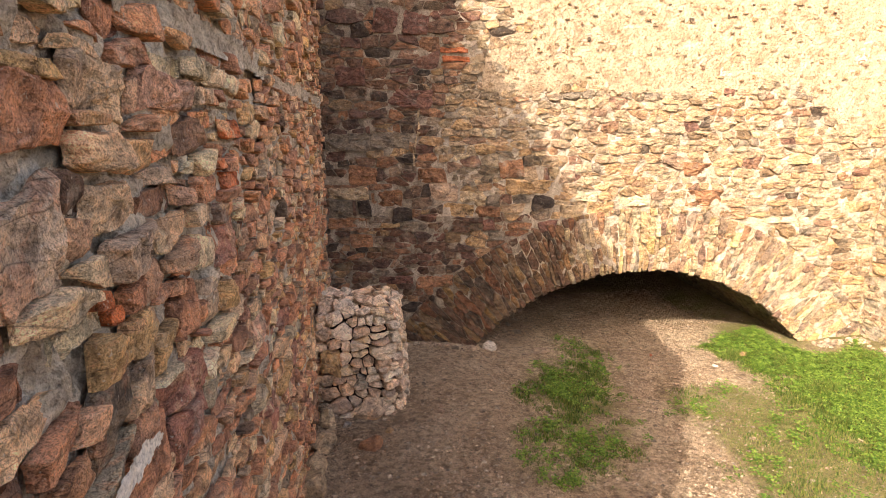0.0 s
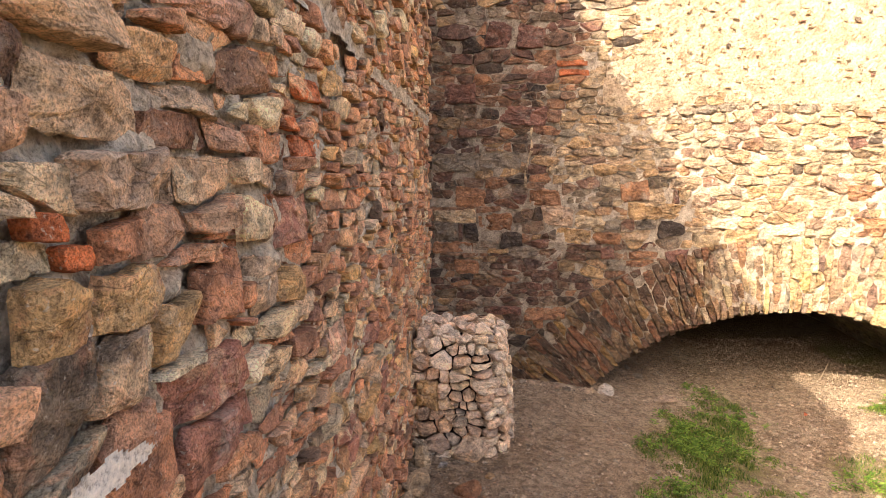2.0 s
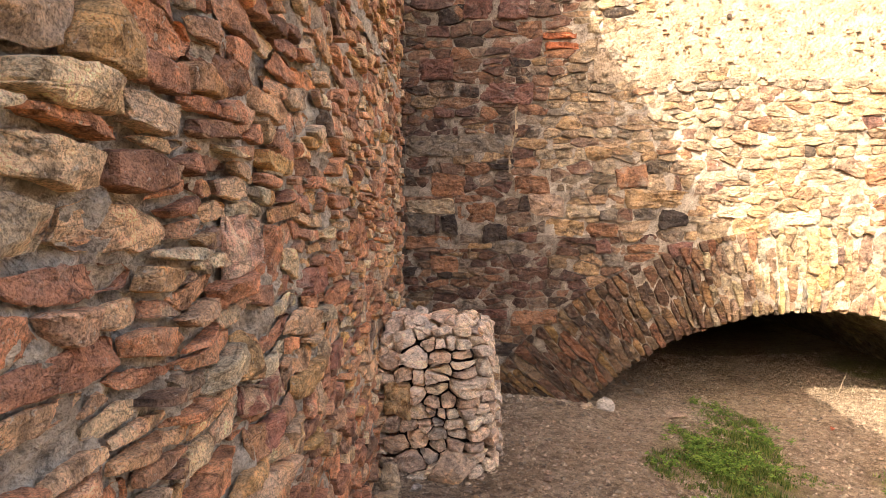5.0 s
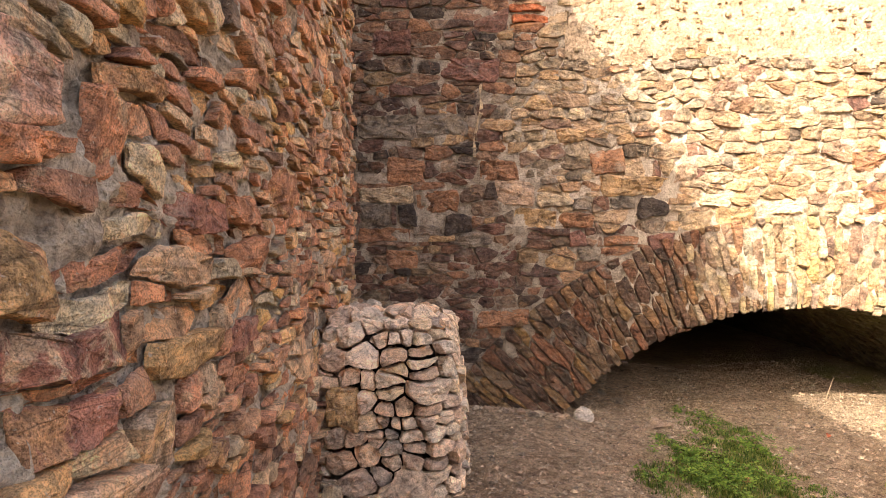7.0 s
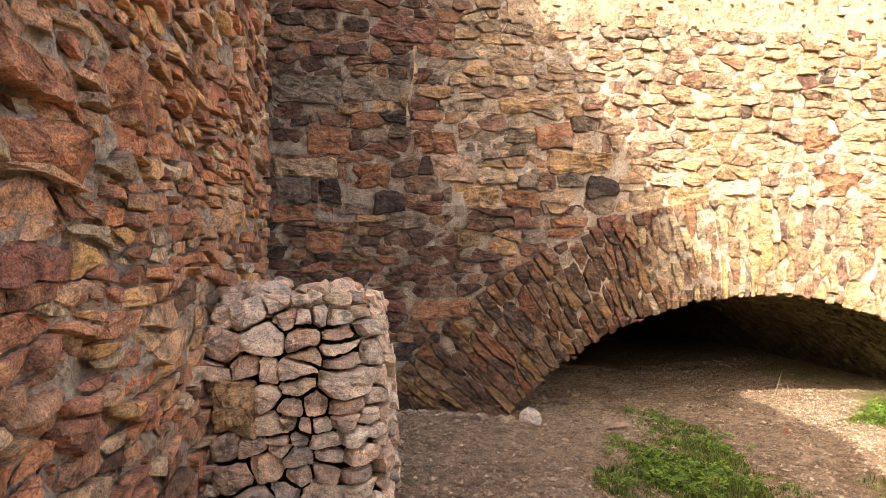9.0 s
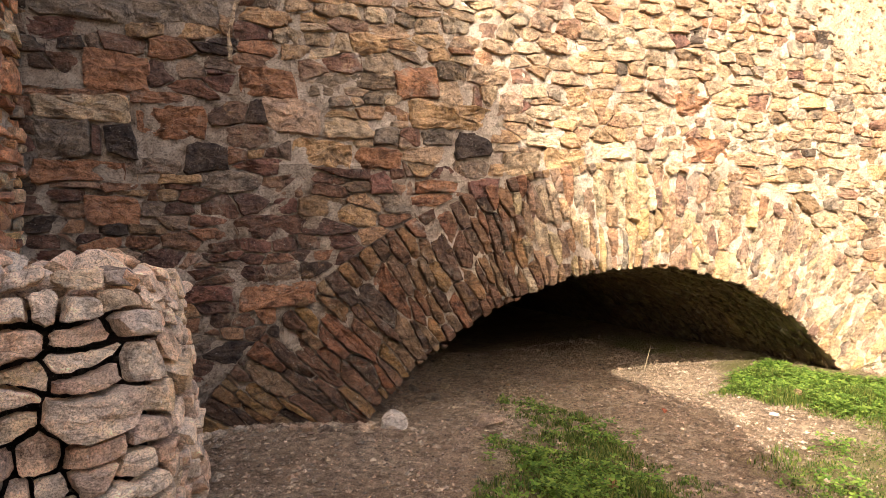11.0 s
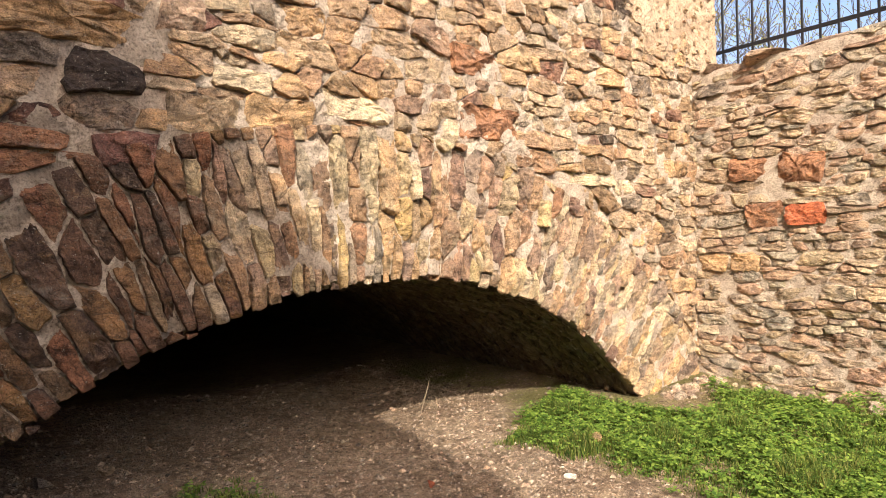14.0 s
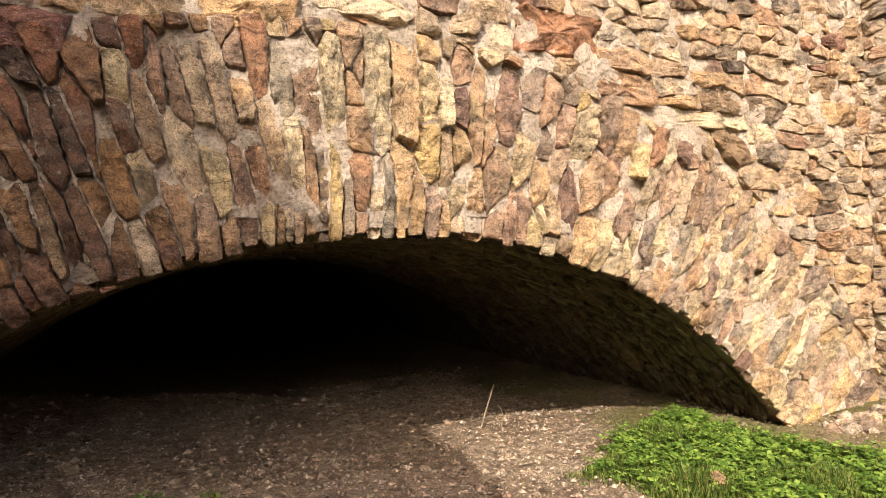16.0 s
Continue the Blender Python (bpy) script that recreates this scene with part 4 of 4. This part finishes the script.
loose("stone", 0.90, 7.02, (0.21, 0.15, 0.15), white_stone, "smooth whitish stone lying at the arch's foot", 0.3)
loose("stone", 1.68, 6.98, (0.27, 0.14, 0.1), rubble_mat, "flat pinkish slab of stone on the earth", -0.1, 0.15)
loose("brick_fragment", 3.38, 7.02, (0.055, 0.05, 0.04), brick_red, "small broken piece of red brick", 0.4)
loose("stone", 4.66, 6.76, (0.13, 0.1, 0.08), single["ochre"], "tan stone lying in the grass", 0.5, -0.25)
loose("stone", -0.72, 4.32, (0.22, 0.17, 0.12), single["rust"], "brown block of stone beside the stack", 0.4)
loose("stone", -0.95, 4.72, (0.1, 0.08, 0.07), white_stone, "small white stone by the stack", 0.2)
loose("stone", -0.5, 4.62, (0.12, 0.09, 0.05), single["ochre"], "small yellow stone on the earth", 1.2)
loose("stone", 0.05, 5.0, (0.1, 0.08, 0.05), single["pink"], "small pinkish stone on the earth", 1.0)
loose("stone", 1.46, 8.25, (0.12, 0.09, 0.08), single["grey"], "grey stone on the earth under the vault", 1.0)
loose("stone", 1.52, 7.9, (0.14, 0.1, 0.09), single["grey"], "grey stone on the earth under the vault", 2.0)
loose("stone", 1.8, 8.3, (0.1, 0.08, 0.07), single["tan"], "tan stone on the earth under the vault", 0.0)
loose("stone", 1.9, 5.75, (0.13, 0.1, 0.06), single["rust"], "brown stone among thin grass", 0.7)
loose("stone", 4.1, 6.55, (0.09, 0.07, 0.04), white_stone, "whitish stone at the grass edge", 0.1)
for i, (x, y, s) in enumerate(((-1.12, 4.35, 0.34), (-1.16, 3.95, 0.3), (-1.15, 3.6, 0.36), (-1.14, 4.75, 0.22))):
    loose("stone", x, y, (s * 0.7, s, s * 0.9), single["tan"], "rough tan stone at the foot of the wall", 0.2 * i, 0.3)

# broken masonry along the foot of the walls
vs, fs = [], []
for i in range(190):
    k = rng.random()
    if k < 0.55:
        x, y = 6.72 - abs(rng.gauss(0, 0.12)), rng.uniform(3.8, 7.0)
    elif k < 0.8:
        x, y = rng.uniform(5.95, 6.75), 7.05 - abs(rng.gauss(0, 0.1))
    else:
        x, y = rng.uniform(-1.2, 0.8), 7.06 - abs(rng.gauss(0, 0.07))
    size = rng.uniform(0.03, 0.13)
    bm = bmesh.new()
    bmesh.ops.create_icosphere(bm, subdivisions=1, radius=size / 2)
    o = len(vs)
    bm.verts.index_update()
    t, z = rng.uniform(0, 6.28), ground_z(x, y) + size * 0.12
    for q in bm.verts:
        k = 1 + rng.uniform(-0.25, 0.2)
        vs.append((x + (q.co.x * math.cos(t) - q.co.y * math.sin(t) * 0.7) * k * 1.2, y + (q.co.x * math.sin(t) + q.co.y * math.cos(t) * 0.7) * k, z + q.co.z * k * 0.7))
    fs += [tuple(q.index + o for q in f.verts) for f in bm.faces]
    bm.free()
tagged(part("rubble", (vs, fs), rubble_mat, None), "broken bits of stone and mortar at the walls' foot", "rubble", kind="stuff")

# ---- gravel, grass, clover ----
gravel_mat = stone_material("gravel", [(0.3, 0.23, 0.165), (0.38, 0.3, 0.22), (0.12, 0.09, 0.068), (0.44, 0.36, 0.28), (0.34, 0.23, 0.16), (0.23, 0.175, 0.13), (0.36, 0.28, 0.21)], True, bump=0.2)


def scatter_gravel(count, seed):
    g = random.Random(seed)
    verts, faces = [], []
    octa = [(1, 0, 0), (0, 1, 0), (-1, 0, 0), (0, -1, 0), (0, 0, 1), (0, 0, -1)]
    tri = [(0, 1, 4), (1, 2, 4), (2, 3, 4), (3, 0, 4), (1, 0, 5), (2, 1, 5), (3, 2, 5), (0, 3, 5)]
    while count:
        x, y = g.uniform(-1.3, 6.6), g.uniform(2.4, 10.5)
        if y > 7.2 and not (1.0 < x < 5.8):
            continue
        keep = 1.0 - 0.9 * max(grassy(x, y), moss(x, y))
        if g.random() > keep:
            continue
        count -= 1
        s = 0.003 + 0.009 * g.random() ** 2.6 + (0.02 * g.random() if g.random() < 0.05 else 0)
        z, t = ground_z(x, y), g.uniform(0, 6.28)
        o = len(verts)
        for a, b, c in octa:
            k = s * g.uniform(0.7, 1.3)
            a, b = a * math.cos(t) - b * math.sin(t), a * math.sin(t) + b * math.cos(t)
            verts.append((x + a * k * 1.2, y + b * k, z + c * k * 0.7 + s * 0.3))
        faces += [tuple(i + o for i in f) for f in tri]
    return verts, faces


tagged(part("gravel", scatter_gravel(75000, 3), gravel_mat, None), "fine pale gravel scattered over the earth", "gravel", kind="stuff")


def leaf_material(name, tones, glow=0.35):
    m, tree, bsdf, add, link = material(name, 0.6)
    c = ramp(add("ShaderNodeValToRGB"), [(i / (len(tones) - 1), t) for i, t in enumerate(tones)])
    link(add("ShaderNodeNewGeometry").outputs["Random Per Island"], c.inputs[0])
    link(c.outputs[0], bsdf.inputs["Base Color"])
    thin = add("ShaderNodeBsdfTranslucent")
    link(c.outputs[0], thin.inputs["Color"])
    both = add("ShaderNodeMixShader", Fac=glow)
    link(bsdf.outputs[0], both.inputs[1])
    link(thin.outputs[0], both.inputs[2])
    link(both.outputs[0], tree.nodes["Material Output"].inputs["Surface"])
    return m


grass_mat = leaf_material("grass_blade", [(0.035, 0.065, 0.012), (0.08, 0.135, 0.022), (0.16, 0.2, 0.036), (0.3, 0.27, 0.08)])
clover_mat = leaf_material("clover_leaf", [(0.06, 0.12, 0.02), (0.15, 0.25, 0.035), (0.29, 0.38, 0.07)])


def scatter_grass(count, seed):
    g = random.Random(seed)
    verts, faces = [], []
    while count:
        x, y = g.uniform(-1.0, 7.0), g.uniform(3.2, 8.1)
        d = grassy(x, y)
        if d < 0.08 or g.random() > d:
            continue
        tall = 0.02 + 0.085 * d * g.random() + (0.06 * g.random() if n3(x * 2.3, y * 2.3, 77) > 0.25 else 0)
        if x < 3.4 or d < 0.2:
            tall *= 0.75
        z, t = ground_z(x, y) - 0.005, g.uniform(0, 6.28)
        for _ in range(3):
            count -= 1
            px, py = x + g.uniform(-0.02, 0.02), y + g.uniform(-0.02, 0.02)
            t += g.uniform(0.5, 2.5)
            lean, wide = g.uniform(0.15, 0.7) * tall, 0.0022 + 0.0018 * g.random()
            cx, cy, sx, sy = math.cos(t) * lean, math.sin(t) * lean, -math.sin(t) * wide, math.cos(t) * wide
            o = len(verts)
            verts += [(px - sx, py - sy, z), (px + sx, py + sy, z), (px + cx * 0.4 - sx * 0.8, py + cy * 0.4 - sy * 0.8, z + tall * 0.6),
                      (px + cx * 0.4 + sx * 0.8, py + cy * 0.4 + sy * 0.8, z + tall * 0.6), (px + cx, py + cy, z + tall)]
            faces += [(o, o + 1, o + 3, o + 2), (o + 2, o + 3, o + 4)]
            if count <= 0:
                return verts, faces
    return verts, faces


def scatter_clover(count, seed):
    g = random.Random(seed)
    verts, faces = [], []
    while count > 0:
        x, y = g.uniform(0.4, 7.0), g.uniform(3.4, 7.75)
        d = grassy(x, y) * (0.5 + 0.8 * n3(x * 1.6, y * 1.6, 88) + (0.35 if x > 4.6 else -0.3))
        if g.random() > d:
            continue
        z = ground_z(x, y)
        for _ in range(g.randint(5, 9)):
            count -= 1
            px, py, pz, t, s = x + g.uniform(-0.05, 0.05), y + g.uniform(-0.05, 0.05), z + 0.012 + 0.075 * g.random() ** 1.6, g.uniform(0, 6.28), g.uniform(0.007, 0.016)
            up, slant = g.uniform(-0.3, 0.4), (g.uniform(-0.45, 0.45), g.uniform(-0.45, 0.45))
            for lobe in (0.0, 2.1, 4.2):
                c, q, o = math.cos(t + lobe), math.sin(t + lobe), len(verts)
                for a, b, lift in ((0.0, 0.0, 0.0), (1.0, 0.7, 0.5), (1.9, 0.4, 1.0), (1.9, -0.4, 1.0), (1.0, -0.7, 0.5)):
                    dx, dy = (c * a - q * b) * s, (q * a + c * b) * s
                    verts.append((px + dx, py + dy, pz + up * s * lift + dx * slant[0] + dy * slant[1]))
                faces.append((o, o + 1, o + 2, o + 3, o + 4))
    return verts, faces


tagged(part("grass", scatter_grass(160000, 4), grass_mat, None), "fresh green grass growing in patches", "grass", kind="stuff")
tagged(part("clover", scatter_clover(40000, 6), clover_mat, None), "low leafy green weeds among the grass", "weeds", kind="stuff")

# ---- dry twig under the arch ----
bark, tree_, bsdf_, add_, link_ = material("dry_bark", 0.85)
bsdf_.inputs["Base Color"].default_value = (0.23, 0.17, 0.11, 1)


def tube(points, radii, sides=6):
    verts, faces = [], []
    for i, p in enumerate(points):
        p = Vector(p)
        way = (Vector(points[min(i + 1, len(points) - 1)]) - Vector(points[max(i - 1, 0)])).normalized()
        s = way.cross(Vector((0.3, 0.9, 0.2))).normalized()
        o = way.cross(s)
        verts += [tuple(p + (s * math.cos(k) + o * math.sin(k)) * radii[i]) for k in np.linspace(0, 2 * math.pi, sides, endpoint=False)]
    for i in range(len(points) - 1):
        for k in range(sides):
            a, b = i * sides + k, i * sides + (k + 1) % sides
            faces.append((a, b, b + sides, a + sides))
    return verts, faces


z0 = ground_z(4.25, 8.3)
tagged(part("twig", tube([(4.2, 8.3, z0 - 0.02), (4.24, 8.3, z0 + 0.09), (4.29, 8.31, z0 + 0.2), (4.33, 8.32, z0 + 0.29)], [0.007, 0.006, 0.005, 0.003]), bark, None), "thin dry twig standing up from the earth", "twig")
tagged(part("twig", tube([(4.36, 8.28, z0 - 0.02), (4.38, 8.28, z0 + 0.06), (4.37, 8.29, z0 + 0.12), (4.34, 8.29, z0 + 0.15)], [0.005, 0.004, 0.003, 0.002]), bark, None), "bent dry grass stalk on the earth", "twig")

# ---- bare trees and a hedge beyond the fence ----
tree_bark, tree_, bsdf_, add_, link_ = material("tree_bark", 0.9)
bsdf_.inputs["Base Color"].default_value = (0.085, 0.07, 0.058, 1)
bud_mat = leaf_material("spring_buds", [(0.16, 0.18, 0.04), (0.24, 0.24, 0.06), (0.3, 0.26, 0.08)])


def bare_tree(x, y, height, seed):
    g = random.Random(seed)
    verts, faces, tips = [], [], []

    def grow(p, way, long, thick, level):
        pts, rad = [p], [thick]
        for i in range(4):
            way = (way + Vector((g.uniform(-1, 1), g.uniform(-1, 1), g.uniform(-0.5, 0.8))) * 0.16).normalized()
            pts.append(pts[-1] + way * long / 4)
            rad.append(max(thick * (1 - 0.16 * (i + 1)), 0.008))
        v, f = tube(pts, rad, 6 if level < 2 else 4)
        o = len(verts)
        verts.extend(v)
        faces.extend(tuple(k + o for k in t) for t in f)
        if level >= 5:
            tips.append(pts[-1])
            return
        for _ in range(3 if level else 4):
            k = g.randint(2, 4)
            side = Vector((g.uniform(-1, 1), g.uniform(-1, 1), g.uniform(-0.15, 0.9))).normalized()
            grow(pts[k], (way * 0.75 + side * 0.9).normalized(), long * g.uniform(0.55, 0.8), rad[k] * 0.62, level + 1)

    base = Vector((0, 0, 0))
    grow(base, Vector((0, 0, 1)), height * 0.34, height * 0.018, 0)
    thing = tagged(new("tree"), "leafless tree with many thin branches behind the fence", "tree", group="trees behind the fence")
    thing.location = (x, y, ground_z(x, y) - 0.1)
    part("trunk", (verts, faces), tree_bark, thing)
    lv, lf = [], []
    for p in tips:
        for _ in range(5):
            q = p + Vector((g.uniform(-1, 1), g.uniform(-1, 1), g.uniform(-1, 1))) * 0.22
            s, t, o = g.uniform(0.02, 0.045), g.uniform(0, 6.28), len(lv)
            lv += [tuple(q), tuple(q + Vector((math.cos(t), math.sin(t), 0.4)) * s), tuple(q + Vector((0, 0.3, 1)) * s * 1.4)]
            lf.append((o, o + 1, o + 2))
    part("crown", (lv, lf), bud_mat, thing)


bare_tree(15.0, 11.6, 9.5, 2)
bare_tree(18.0, 10.6, 11.0, 3)
bare_tree(14.0, 9.6, 8.5, 5)


def hedge(x, y, size, seed):
    g = random.Random(seed)
    lv, lf = [], []
    for _ in range(2600):
        a, r = g.uniform(0, 6.28), g.random() ** 0.4
        q = Vector((x + math.cos(a) * r * size[0] / 2, y + math.sin(a) * r * size[1] / 2, ground_z(x, y) + size[2] * (g.random() ** 0.7) * (1.0 - 0.4 * r)))
        s, t, o = g.uniform(0.05, 0.12), g.uniform(0, 6.28), len(lv)
        lv += [tuple(q), tuple(q + Vector((math.cos(t), math.sin(t), g.uniform(-0.5, 0.5))) * s), tuple(q + Vector((math.cos(t + 1.2), math.sin(t + 1.2), g.uniform(-0.2, 0.9))) * s)]
        lf.append((o, o + 1, o + 2))
    tagged(part("shrub", (lv, lf), bud_mat, None), "yellow-green budding shrub behind the fence", "shrub", group="shrubs behind the fence")


hedge(12.2, 9.9, (2.0, 1.8, 4.6), 8)
hedge(15.0, 10.6, (2.5, 2.0, 5.4), 9)
